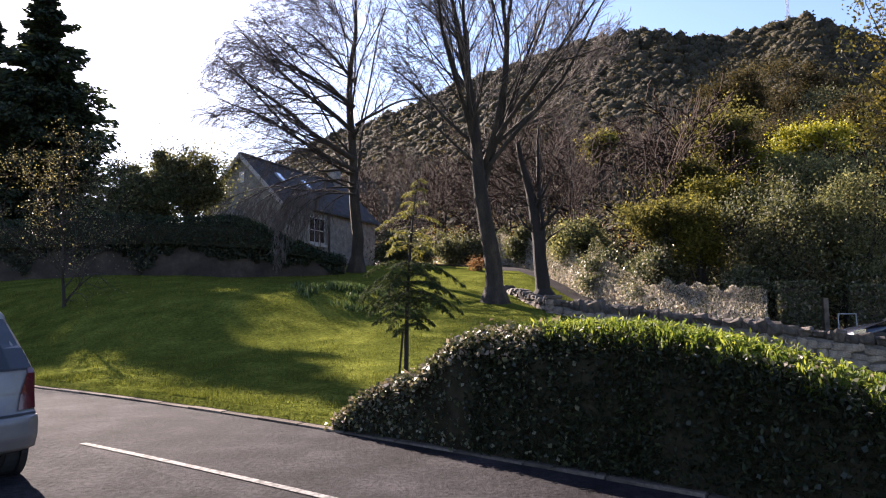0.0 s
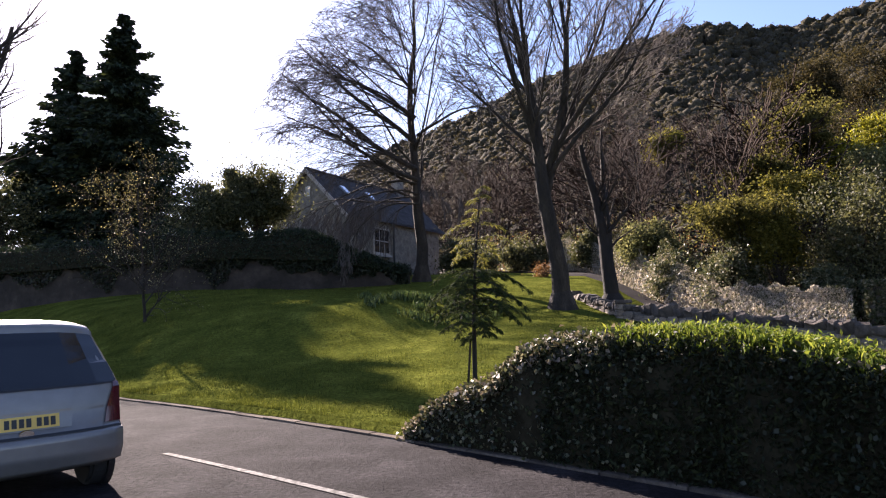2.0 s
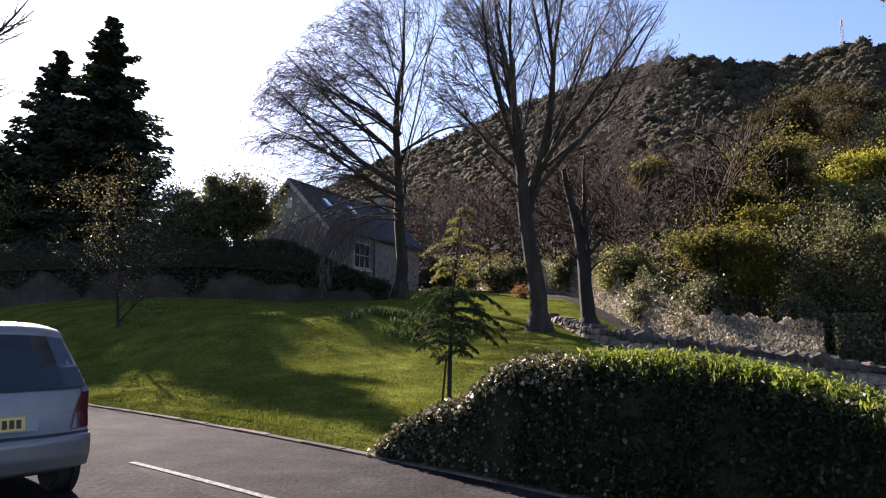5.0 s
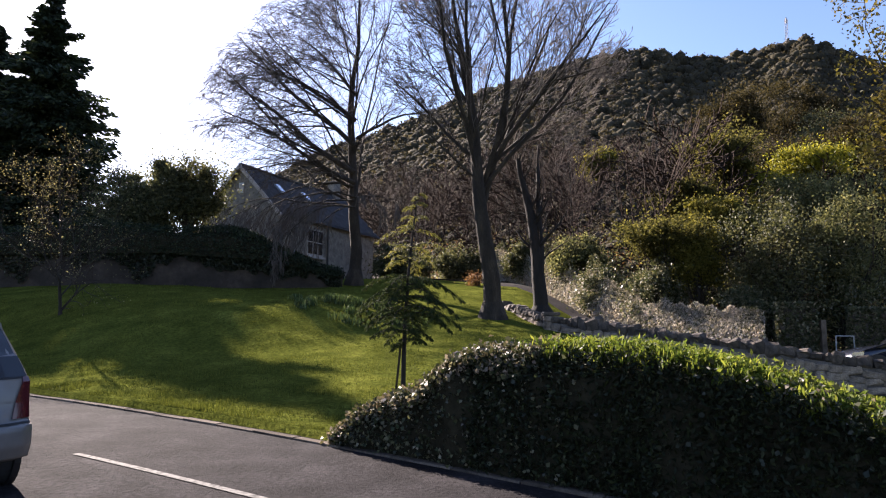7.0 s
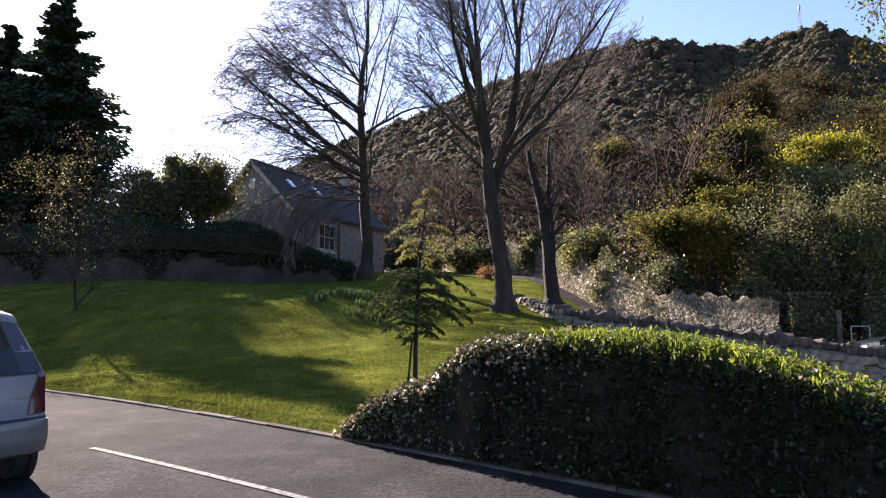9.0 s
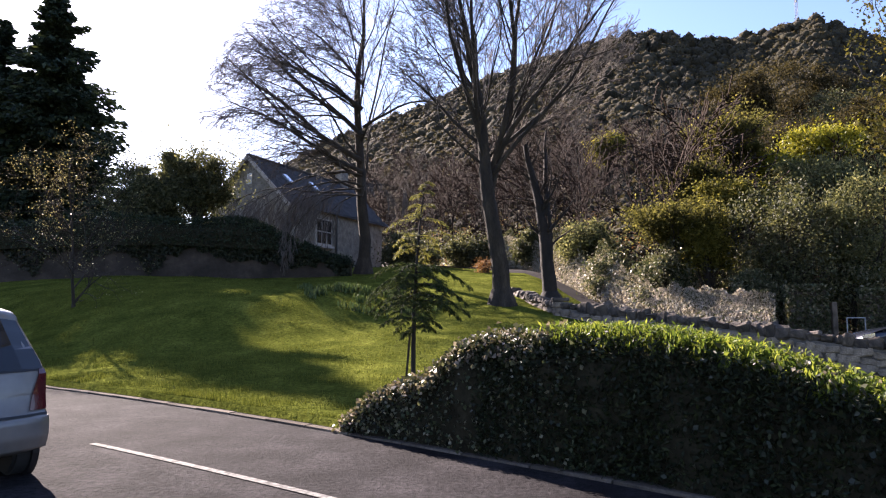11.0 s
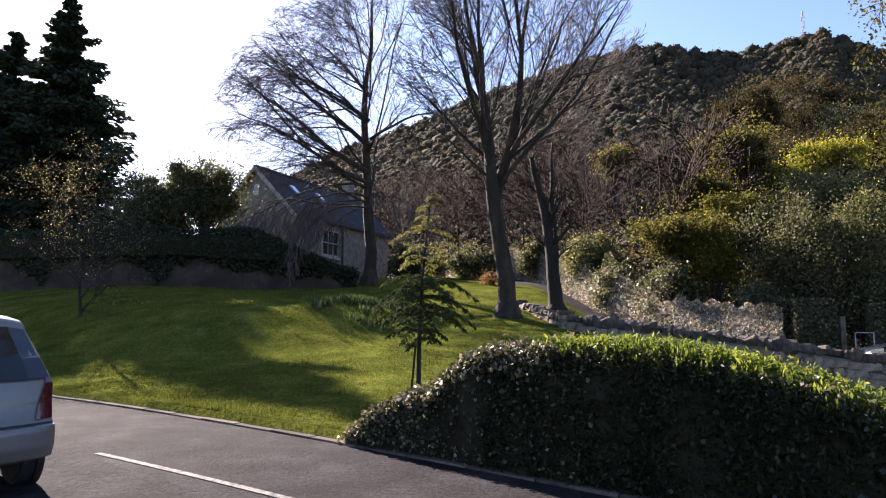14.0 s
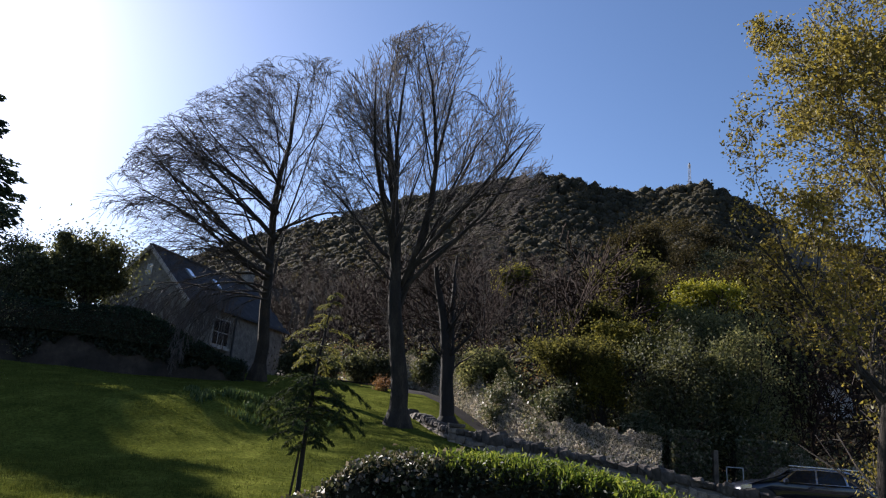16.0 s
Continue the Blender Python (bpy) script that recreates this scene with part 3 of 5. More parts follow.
def bare_tree(name, x, y, spec, seed, label, group="", twig=None, extra=None, z=None, bark=None):
    rng = np.random.default_rng(seed)
    base = np.array([x, y, (gz(x, y) if z is None else z) - 0.15])
    out = []
    grow(rng, out, base, unit(np.array(spec.get("dir", (0, 0, 1)), dtype=float)), spec["height"], spec["radius"], 0, spec)
    for args in extra or ():
        grow(rng, out, np.array(args[0]), unit(np.array(args[1], dtype=float)), args[2], args[3], 1, args[4] if len(args) > 4 else spec, len(out) + 1)
    s = np.array(out)
    d = s[:, 3:6] - s[:, 0:3]
    d /= np.linalg.norm(d, axis=1, keepdims=True) + 1e-9
    e0, e1 = d.copy(), d.copy()
    for i, q in enumerate(s[:, 10].astype(int)):
        if q >= 0 and s[i, 8] == s[q, 8] and np.allclose(s[i, 0:3], s[q, 3:6]):
            e0[i] = e1[q] = unit(d[i] + d[q])
    s = np.c_[s, e0, e1]
    if "envelope" in spec:
        ec, er = np.array(spec["envelope"][0]), np.array(spec["envelope"][1])
        wob = np.array([1 + 0.16 * noise.noise(Vector(q) * 0.45) for q in s[:, 3:6]])
        dv = s[:, 3:6] - ec
        dv[:, 2] -= spec.get("shear", 0.0) * dv[:, 0]
        keep = (s[:, 8] == 0) | (((dv / er) ** 2).sum(axis=1) < wob)
        for i, q in enumerate(s[:, 10].astype(int)):
            if q >= 0 and not keep[q]:
                keep[i] = False
        rho = ((dv / er) ** 2).sum(axis=1)
        thin = np.where(s[:, 8] == 0, 1.0, np.clip((wob - rho) * 1.7, 0.14, 1.0))
        s[:, 7] = np.maximum(s[:, 7] * thin, 0.010)
        for i, q in enumerate(s[:, 10].astype(int)):
            s[i, 6] = s[q, 7] if q >= 0 and s[i, 8] == s[q, 8] else max(s[i, 6] * thin[i], 0.010)
        s = s[keep]
    th = thing(name, base, label, "tree", group)
    inv = base
    s[:, 0:3] -= inv
    s[:, 3:6] -= inv
    fl = s[0].copy()
    flare = np.array([[*fl[0:3], *(fl[0:3] + (fl[3:6] - fl[0:3]) * 0.5), spec["radius"] * 1.75, spec["radius"] * 1.02, 0, 0, -1, *fl[11:17]]])
    big = np.concatenate([flare, s[s[:, 8] == 0]])
    link_mesh("trunk", *tubes(big, 12), bark or BARK, th, True)
    mid = s[(s[:, 8] >= 1) & (s[:, 8] <= 2)]
    if spec.get("split", True):
        for k in np.unique(mid[:, 9]):
            link_mesh("limb", *tubes(mid[mid[:, 9] == k], 6), bark or BARK, th, True)
    else:
        tagged(link_mesh("branchwork", *tubes(mid, 5), bark or BARK, th, True), kind="stuff")
    fine = s[s[:, 8] >= 3]
    if len(fine):
        tagged(link_mesh("twig_growth", *tubes(fine, 3), twig or TWIG, th), kind="stuff")
    return th, s, base


BEECH = dict(levels=5, kids=(10, 9, 7, 4, 2), angle=(0.62, 0.44, 0.45, 0.48, 0.5), up=(0.1, 0.36, 0.2, 0.1, -0.05), wander=0.11, fan=(0.6, 1.3), tip=0.12, slim=0.42,
             bare=(0.33, 0.2, 0.1, 0.05, 0.0), ratio=(0.85, 0.52, 0.52, 0.58, 0.7), envelope=((2.65, 28.0, 12.9), (5.3, 5.3, 6.35)), height=14.8, radius=0.40, dir=(-0.06, 0.0, 1))
LOW_LIMB = dict(BEECH, up=(0, 0.9, 0.25, 0.1, 0))
bare_tree("beech_tree", 2.11, 28.0, BEECH, 14, "tall leafless tree with upswept grey limbs on the lawn", "bare trees round the lawn",
          extra=[((1.75, 28.0, 6.2), (-1.0, -0.05, 0.42), 7.5, 0.12, LOW_LIMB), ((1.7, 28.0, 6.8), (-0.40, -0.15, 1), 12.0, 0.13), ((1.75, 28.0, 6.5), (0.38, 0.1, 1), 13.5, 0.15),
                 ((1.75, 28.0, 7.2), (0.8, -0.2, 0.85), 12.0, 0.11), ((1.75, 28.0, 7.0), (-0.15, 0.35, 1), 11.5, 0.12), ((1.75, 28.0, 7.4), (0.2, -0.4, 1), 12.5, 0.13),
                 ((1.75, 28.0, 7.6), (0.6, 0.2, 1), 13.0, 0.12), ((1.75, 28.0, 8.0), (0.95, 0.1, 0.62), 9.0, 0.1), ((1.7, 28.0, 8.2), (-0.8, 0.2, 0.8), 7.5, 0.1), ((1.75, 28.0, 7.6), (0.5, -0.5, 1), 12.0, 0.12)])
WEEP = dict(levels=5, kids=(22, 8, 5, 4, 2), tip=0.12, slim=0.33, angle=(1.0, 0.5, 0.5, 0.52, 0.55), up=(0.1, 0.2, -0.05, -0.3, -0.5), wander=0.13, fan=(0.75, 1.15),
            bare=(0.30, 0.12, 0.08, 0.05, 0.0), ratio=(0.68, 0.52, 0.55, 0.6, 0.7), envelope=((-6.3, 37.6, 12.7), (8.4, 7.0, 8.9)), shear=0.42, height=18.3, radius=0.36, dir=(0.02, 0, 1), lean=(-0.5, -0.12, 0.05))
HANG = dict(WEEP, up=(0, -1.2, -1.5, -1.6, -1.2), kids=(0, 9, 5, 4, 2), slim=0.5)
ARCH = dict(WEEP, up=(0, -0.4, -0.15, -0.35, -0.4), kids=(0, 10, 5, 4, 2), slim=0.5)
bare_tree("spreading_tree", -4.87, 38.0, WEEP, 23, "spreading leafless tree leaning over the garden wall", "bare trees round the lawn",
          extra=[((-4.95, 37.9, 10.0), (-0.85, -0.1, 0.55), 10.0, 0.17, ARCH), ((-4.95, 37.9, 11.5), (-0.8, -0.2, 0.7), 10.0, 0.15, ARCH), ((-4.95, 37.9, 9.4), (-0.9, -0.3, 0.35), 9.0, 0.13, ARCH),
                 ((-4.95, 37.9, 13.0), (-0.75, 0.1, 0.75), 9.0, 0.13, ARCH), ((-4.95, 37.9, 14.5), (-0.7, 0.2, 0.9), 7.5, 0.11, ARCH), ((-4.9, 38.0, 12.0), (0.7, -0.3, 0.6), 5.5, 0.1, ARCH),
                 ((-4.95, 37.9, 8.6), (-0.9, -0.5, 0.3), 7.0, 0.06, HANG), ((-4.95, 37.9, 8.0), (-0.6, -0.8, 0.25), 6.0, 0.06, HANG), ((-4.95, 37.9, 9.2), (-0.95, -0.2, 0.25), 7.5, 0.06, HANG),
                 ((-4.95, 37.9, 8.4), (-0.8, -0.3, 0.2), 5.5, 0.05, HANG), ((-4.95, 37.9, 8.0), (-0.85, -0.4, 0.25), 7.5, 0.06, HANG), ((-4.8, 38.0, 8.6), (0.8, -0.3, 0.3), 4.0, 0.05, HANG)])
THIRD = dict(levels=4, kids=(13, 7, 5, 4), angle=(0.75, 0.7, 0.65, 0.7), up=(0.1, 0.1, 0.0, 0.0), wander=0.10, tip=0.3, slim=0.4,
             bare=(0.35, 0.1, 0.05, 0.0), ratio=(0.34, 0.45, 0.5, 0.5), height=7.6, radius=0.36, dir=(-0.03, 0, 1))
bare_tree("dark_tree", 4.55, 31.0, THIRD, 31, "dark-trunked leafless tree behind the low stone wall", "bare trees round the lawn", TWIG_RED,
          extra=[((4.5, 31.0, 4.0), (0.12, 0, 1), 6.6, 0.2, dict(THIRD, kids=(0, 9, 5, 4), ratio=(0, 0.3, 0.5, 0.5)))], bark=DARK_BARK)


# ---- conifers ----


def conifer(name, x, y, height, width, cone, seed, label, material, tiers, per, leaf, trunk_r=0.4, z=0.0, low=0.03):
    """A fir: tiers of drooping boughs, each a flat spray of needles; the cone widens to its full width at cone metres below the tip."""
    rng = np.random.default_rng(seed)
    base = (x, y, z - 0.1)
    th = thing(name, base, label, "conifer tree")
    link_mesh("trunk", *tubes([(0, 0, 0, 0, 0, height * 0.5, trunk_r, trunk_r * 0.55), (0, 0, height * 0.5, 0, 0, height * 0.99, trunk_r * 0.55, 0.02)], 9), BARK, th, True)
    segs, pts = [], []
    for k in range(tiers):
        f = low + (1 - low) * (k + rng.uniform(0, 0.8)) / tiers
        h = height * f
        reach = width * min(1.0, (height - h) / cone) ** 0.95 + 0.08
        for j in range(per):
            a = rng.uniform(0, 2 * np.pi)
            L = reach * (rng.uniform(0.5, 1.05) if rng.random() < 0.8 else rng.uniform(1.0, 1.3))
            n = 5
            p = np.array([0, 0, min(h + rng.uniform(-0.5, 0.5) * height / tiers, height * 0.985)])
            d = np.array([math.cos(a), math.sin(a), 0.12 if f < 0.8 else 0.5])
            for i in range(n):
                d = unit(d + np.array([0, 0, -0.1 if i < 3 else 0.14]) + rng.normal(0, 0.05, 3))
                q = p + d * L / n
                segs.append((*p, *q, 0.02 + 0.05 * (1 - i / n), 0.015 + 0.05 * (1 - (i + 1) / n)))
                m = int(4 + 44 * L / width)
                side = np.array([-d[1], d[0], 0.0])
                off = rng.normal(size=(m, 1)) * side * L * 0.13 * (1.3 - 0.8 * i / n) + rng.normal(size=(m, 3)) * (0.04 + 0.015 * L)
                off[:, 2] -= np.abs(rng.normal(size=m)) * (0.04 + 0.04 * L)
                pts.append(p + (q - p) * rng.random((m, 1)) + off)
                p = q
    tagged(link_mesh("branchwork", *tubes(segs, 4), BARK, th), kind="stuff")
    g = np.concatenate(pts)
    v, f = leaves(g, leaf, leaf * 0.42, rng, axis=unit_rows(g * np.array([1, 1, 0])) + np.array([[0, 0, -0.35]]))
    tagged(link_mesh("needle_foliage", v, f, material, th), kind="stuff")
    return th


def young_cedar(x, y, seed):
    """A staked sapling: a bare foot, broad drooping lower tiers, a thin yellowish top leaning over."""
    rng = np.random.default_rng(seed)
    z0 = lawn_z(x, y)
    th = thing("young_cedar_tree", (x, y, z0), "young cedar with drooping green branches on the lawn", "conifer tree")
    stem = [(0, 0, -0.05), (0.01, 0, 0.8), (0.03, 0, 1.5), (0.08, 0, 2.3), (0.14, 0, 3.0), (0.2, 0, 3.5), (0.28, 0, 4.0)]
    rad = (0.05, 0.045, 0.038, 0.03, 0.02, 0.013, 0.006)
    link_mesh("trunk", *tubes([(*a, *b, r0, r1) for a, b, r0, r1 in zip(stem, stem[1:], rad, rad[1:])], 8), DARK_BARK, th, True)
    sz, sx = [q[2] for q in stem], [q[0] for q in stem]
    segs, low_pts, top_pts, low_dir, top_dir = [], [], [], [], []
    tiers = [(0.98, 0.5, 3), (1.2, 0.8, 5), (1.45, 0.95, 6), (1.62, 1.05, 7), (1.8, 1.15, 8), (2.0, 1.0, 8), (2.2, 0.8, 6), (2.5, 0.7, 5), (2.75, 0.7, 4),
             (3.05, 0.72, 3), (3.3, 0.4, 3), (3.55, 0.26, 3), (3.75, 0.18, 3)]
    for h, reach, per in tiers:
        turn = rng.uniform(0, 6.28)
        for k in range(per):
            a = turn + 2 * math.pi * k / per + rng.normal(0, 0.25)
            L = reach * rng.uniform(0.65, 1.12)
            p = np.array([np.interp(h, sz, sx), 0, h + rng.uniform(-0.05, 0.05)])
            d = np.array([math.cos(a), math.sin(a), 0.55 if h > 2.3 else 0.4])
            n = 6
            for i in range(n):
                d = unit(d + np.array([0, 0, -0.2]) + rng.normal(0, 0.05, 3))
                q = p + d * L / n
                segs.append((*p, *q, 0.011 * (1 - i / n) + 0.003, 0.011 * (1 - (i + 1) / n) + 0.003))
                side = np.array([-d[1], d[0], 0.0])
                for sgn in (-1, 1):
                    w = L * 0.3 * (1 - abs(i - 2) / 6) * rng.uniform(0.4, 1.1)
                    e = q + sgn * side * w + d * w * 0.6 + np.array([0, 0, -0.25 * w])
                    segs.append((*q, *e, 0.004, 0.002))
                    m = int(20 + 170 * w) if h < 2.3 else int(6 + 46 * w)
                    t = rng.random((m, 1))
                    (top_pts if h > 2.3 else low_pts).append(q + (e - q) * t + rng.normal(0, 0.012, (m, 3)))
                    (top_dir if h > 2.3 else low_dir).append(np.repeat(unit(e - q + d * 0.05)[None], m, axis=0))
                p = q
    tagged(link_mesh("branchwork", *tubes(segs, 4), DARK_BARK, th), kind="stuff")
    for g, gd, mt, nm in ((low_pts, low_dir, CEDAR, "needle_foliage"), (top_pts, top_dir, CEDAR_TOP, "upper_foliage")):
        tagged(link_mesh(nm, *leaves(np.concatenate(g), 0.085, 0.011, rng, axis=np.concatenate(gd), droop=0.25), mt, th), kind="stuff")


def unit_rows(a):
    return a / (np.linalg.norm(a, axis=1, keepdims=True) + 1e-9)


conifer("fir_tree", -32.3, 54.0, 24.5, 5.4, 13.0, 5, "tall dark fir tree behind the garden wall", FIR, 44, 11, 0.52, 0.45, 4.4)
conifer("fir_tree", -40.6, 60.0, 24.2, 5.7, 11.6, 6, "dark fir tree beside a taller one", FIR, 38, 9, 0.6, 0.45, 4.4)
young_cedar(-0.72, 13.0, 8)
stake = part("tree_stake", prism([(-0.02, 0), (0.02, 0), (0.10, 0.9), (0.06, 0.9)], -0.02, 0.02), BARK)
stake.location = (-0.86, 13.0, lawn_z(-0.86, 13.0) - 0.05)
tagged(stake, "slanting wooden stake beside the young cedar", "stake")

# ---- leafy trees and shrubs ----


def leafy_tree(name, x, y, radii, height, seed, label, material, clumps=26, per=500, leaf=0.16, category="tree", z=None, trunk=0.14, gap=0.36, group="", inner=True):
    """Trunk, limbs to each clump, and clumps of separate leaves with gaps between them."""
    rng = np.random.default_rng(seed)
    base = np.array([x, y, (gz(x, y) if z is None else z) - 0.1])
    th = thing(name, base, label, category, group)
    rx, ry, rz = radii
    mid = np.array([0, 0, height - rz])
    c = ball_points(rng, clumps, 0.3) * np.array([rx, ry, rz]) * rng.uniform(0.7, 1.12, (clumps, 1)) + mid
    c[:, 2] = np.maximum(c[:, 2], 0.15 * rz)
    segs = [(0, 0, 0, *(mid * 0.6), trunk, trunk * 0.75)]
    for q in c:
        m = mid * rng.uniform(0.35, 0.6)
        h = (m + q) / 2 + rng.normal(0, 0.08, 3) * rz
        segs += [(*m, *h, trunk * 0.5, trunk * 0.3), (*h, *q, trunk * 0.3, trunk * 0.1)]
    link_mesh("trunk", *tubes(segs, 6), BARK, th, True)
    pts = []
    for q in c:
        sz = gap * (rx + ry + rz) / 3 * rng.uniform(0.35, 1.45)
        m = int(per * rng.uniform(0.6, 1.3))
        pts.append(q + rng.normal(size=(m, 3)) * np.array([sz, sz, sz * 0.75]) * 0.55 * np.where(rng.random((m, 1)) < 0.14, 1.9, 1.0))
    g = np.concatenate(pts)
    g = g[g[:, 2] > 0.05]
    tagged(link_mesh("crown", *leaves(g, leaf, leaf * 0.55, rng, droop=0.3), material, th), kind="stuff")
    return th


# behind the garden wall
leafy_tree("evergreen_tree", -14.0, 37.2, (1.9, 1.7, 2.0), 6.4, 41, "spreading dark pine behind the garden wall", DARK_EVERGREEN, 44, 600, 0.17, z=4.5, trunk=0.12, gap=0.38)
leafy_tree("evergreen_tree", -16.8, 37.2, (1.9, 1.5, 2.8), 6.0, 42, "round evergreen tree behind the garden wall", DARK_EVERGREEN, 64, 620, 0.17, z=4.5, gap=0.30)
leafy_tree("evergreen_tree", -38.5, 46, (3.6, 3.0, 4.0), 9.0, 44, "dark evergreen tree beside the firs", DARK_EVERGREEN, 44, 420, 0.24, z=4.4)
leafy_tree("blossom_shrub", -20.2, 39.5, (0.75, 0.7, 0.8), 2.9, 45, "white blossoming shrub behind the garden wall", BLOSSOM, 14, 220, 0.13, "shrub", z=4.6, trunk=0.05)
# sparse young tree on the shaded bank
SPARSE = dict(levels=3, kids=(18, 6, 4), angle=(0.85, 0.7, 0.6), up=(0.2, 0.25, 0.1), wander=0.14, bare=(0.1, 0.05, 0.0), ratio=(0.62, 0.55, 0.5), height=5.6, radius=0.06)
th, sg, bs = bare_tree("budding_tree", -13.6, 24.5, SPARSE, 51, "sparse budding young tree on the shaded bank", "", TWIG_RED)
rng = np.random.default_rng(52)
tipp = sg[sg[:, 8] >= 2][:, 3:6]
tipp = tipp[rng.integers(0, len(tipp), 3200)] + rng.normal(0, 0.12, (3200, 3))
tagged(link_mesh("bud_growth", *leaves(tipp, 0.06, 0.036, rng), BUD, th), kind="stuff")
# bare trees beyond the fir
FARBARE = dict(levels=4, kids=(12, 7, 5, 3), angle=(0.6, 0.6, 0.65, 0.7), up=(0.2, 0.5, 0.3, 0.2), wander=0.11,
               bare=(0.3, 0.1, 0.05, 0.0), ratio=(0.5, 0.48, 0.5, 0.5), height=19.0, radius=0.3, split=False)
for k, (bx, by, hh) in enumerate([(-36.8, 46.5, 25), (-41.5, 49, 27), (-47, 52, 26), (-52, 50, 26)]):
    bare_tree("bare_tree", bx, by, dict(FARBARE, height=hh, radius=0.48), 61 + k, "leafless tree beyond the fir", "far bare trees", z=4.2)

# the wooded bank above the lane
BANK = [  # x, y, top, underside, half width, leaves
    (17.1, 40, 13.7, 9.5, 2.0, OLIVE), (11.0, 33, 7.3, 4.4, 2.1, OLIVE), (12.1, 32, 6.4, 3.1, 1.1, LIT_OLIVE), (14.1, 38, 10.3, 6.9, 1.9, OLIVE), (14.3, 35, 8.4, 5.7, 1.6, LIT_OLIVE),
    (15.2, 31, 7.9, 1.6, 2.6, DARK_EVERGREEN), (14.9, 31.8, 5.2, 0.3, 1.7, IVY_LEAF), (18.3, 30.4, 7.7, 1.2, 1.8, EVERGREEN), (17.9, 30.5, 5.3, 0.3, 1.2, IVY_LEAF),
    (22.0, 40, 12.4, 10.0, 2.2, YELLOW), (19.3, 39.5, 10.7, 8.9, 1.5, YELLOW), (20.1, 37, 9.9, 7.2, 2.8, EVERGREEN), (23.8, 35.5, 10.6, 2.0, 2.2, EVERGREEN),
    (26.4, 60, 23.1, 17.6, 3.3, BROWN_OLIVE), (36.0, 68, 27.2, 20.0, 4.4, BROWN_OLIVE), (24.5, 47, 14.5, 11.4, 2.6, BROWN_OLIVE), (33.0, 50, 17.5, 8.0, 3.2, BROWN_OLIVE), (28.8, 46, 17.2, 10.6, 2.2, BROWN_OLIVE), (17.7, 75, 21.1, 17.9, 2.2, LIT_OLIVE),
    (22.6, 56, 17.4, 12.6, 2.3, BROWN_OLIVE), (31.5, 55, 19.6, 13.0, 3.0, DARK_EVERGREEN), (10.7, 33, 4.9, 1.0, 1.9, IVY_LEAF), (8.9, 36.5, 4.9, 1.6, 1.4, IVY_LEAF), (13.3, 30.0, 3.8, 0.2, 0.8, IVY_LEAF),
    (8.0, 40, 6.9, 4.0, 1.5, EVERGREEN), (5.6, 45, 7.0, 4.2, 1.5, DARK_EVERGREEN), (1.7, 49, 7.0, 4.4, 2.2, DARK_EVERGREEN), (-2.7, 47, 7.1, 4.2, 2.0, DARK_EVERGREEN),
]
NAMES = {"olive_leaves": ("evergreen_shrub", "olive-green evergreen shrub on the wooded bank"), "dark_evergreen_leaves": ("evergreen_shrub", "dark evergreen shrub on the wooded bank"), "brown_olive_leaves": ("evergreen_shrub", "brownish olive evergreen on the wooded slope"), "lit_olive_leaves": ("evergreen_shrub", "olive evergreen shrub on the bank, sunlight put into its colour"), "evergreen_leaves": ("evergreen_shrub", "grey-green evergreen shrub on the wooded bank"),
         "yellow_leaves": ("yellow_shrub", "bright yellow-green flowering shrub on the bank"), "ivy_leaves": ("ivy_mound", "mound of dark glossy ivy above the wall")}
for k, (bx, by, zt, zu, hw, mt) in enumerate(BANK):
    nm, lab = NAMES[mt.name]
    rz = (zt - zu) / 2
    g0 = gz(bx, by)
    leafy_tree(nm, bx, by, (hw * 1.18, hw * 0.9, rz), zt - g0, 70 + k, lab, mt, 46, 330, 0.075 + 0.0021 * by, "shrub", trunk=0.1, gap=0.32, group="bank shrubs")
# undergrowth and low ivy over the bank
rng = np.random.default_rng(88)
n = 60000
ua, ur = rng.uniform(-3, 48, n), rng.random(n)
ft = np.interp(ua, FOOT_AZ, FOOT_R)
ur = ft - 5 + ur * 34
ux, uy = ur * np.sin(np.radians(ua)), ur * np.cos(np.radians(ua))
hump = np.array([noise.noise((a * 0.45, b * 0.45, 1.0)) for a, b in zip(ux, uy)])
ok = (hump > -0.25) & (uy > np.interp(ux, (2.5, 4.9, 6.8, 8.3, 9.9, 11.3, 12.6, 15, 21, 34), (51.5, 47, 41.5, 37, 33, 30, 28.6, 28, 25.6, 21)))
ux, uy, hump = ux[ok], uy[ok], hump[ok]
up = np.c_[ux, uy, ground(ux, uy) + (0.4 + 2.2 * np.clip(hump + 0.2, 0, 1)) * rng.random(len(ux)) ** 0.6]
half = rng.random(len(up)) < 0.5
tagged(link_mesh("undergrowth", *leaves(up[half], 0.2, 0.11, rng), EVERGREEN), "tangled evergreen undergrowth on the bank", "undergrowth", kind="stuff")
tagged(link_mesh("dry_brambles", *leaves(up[~half], 0.3, 0.05, rng), RUST), "dry brown brambles on the bank", "undergrowth", kind="stuff")
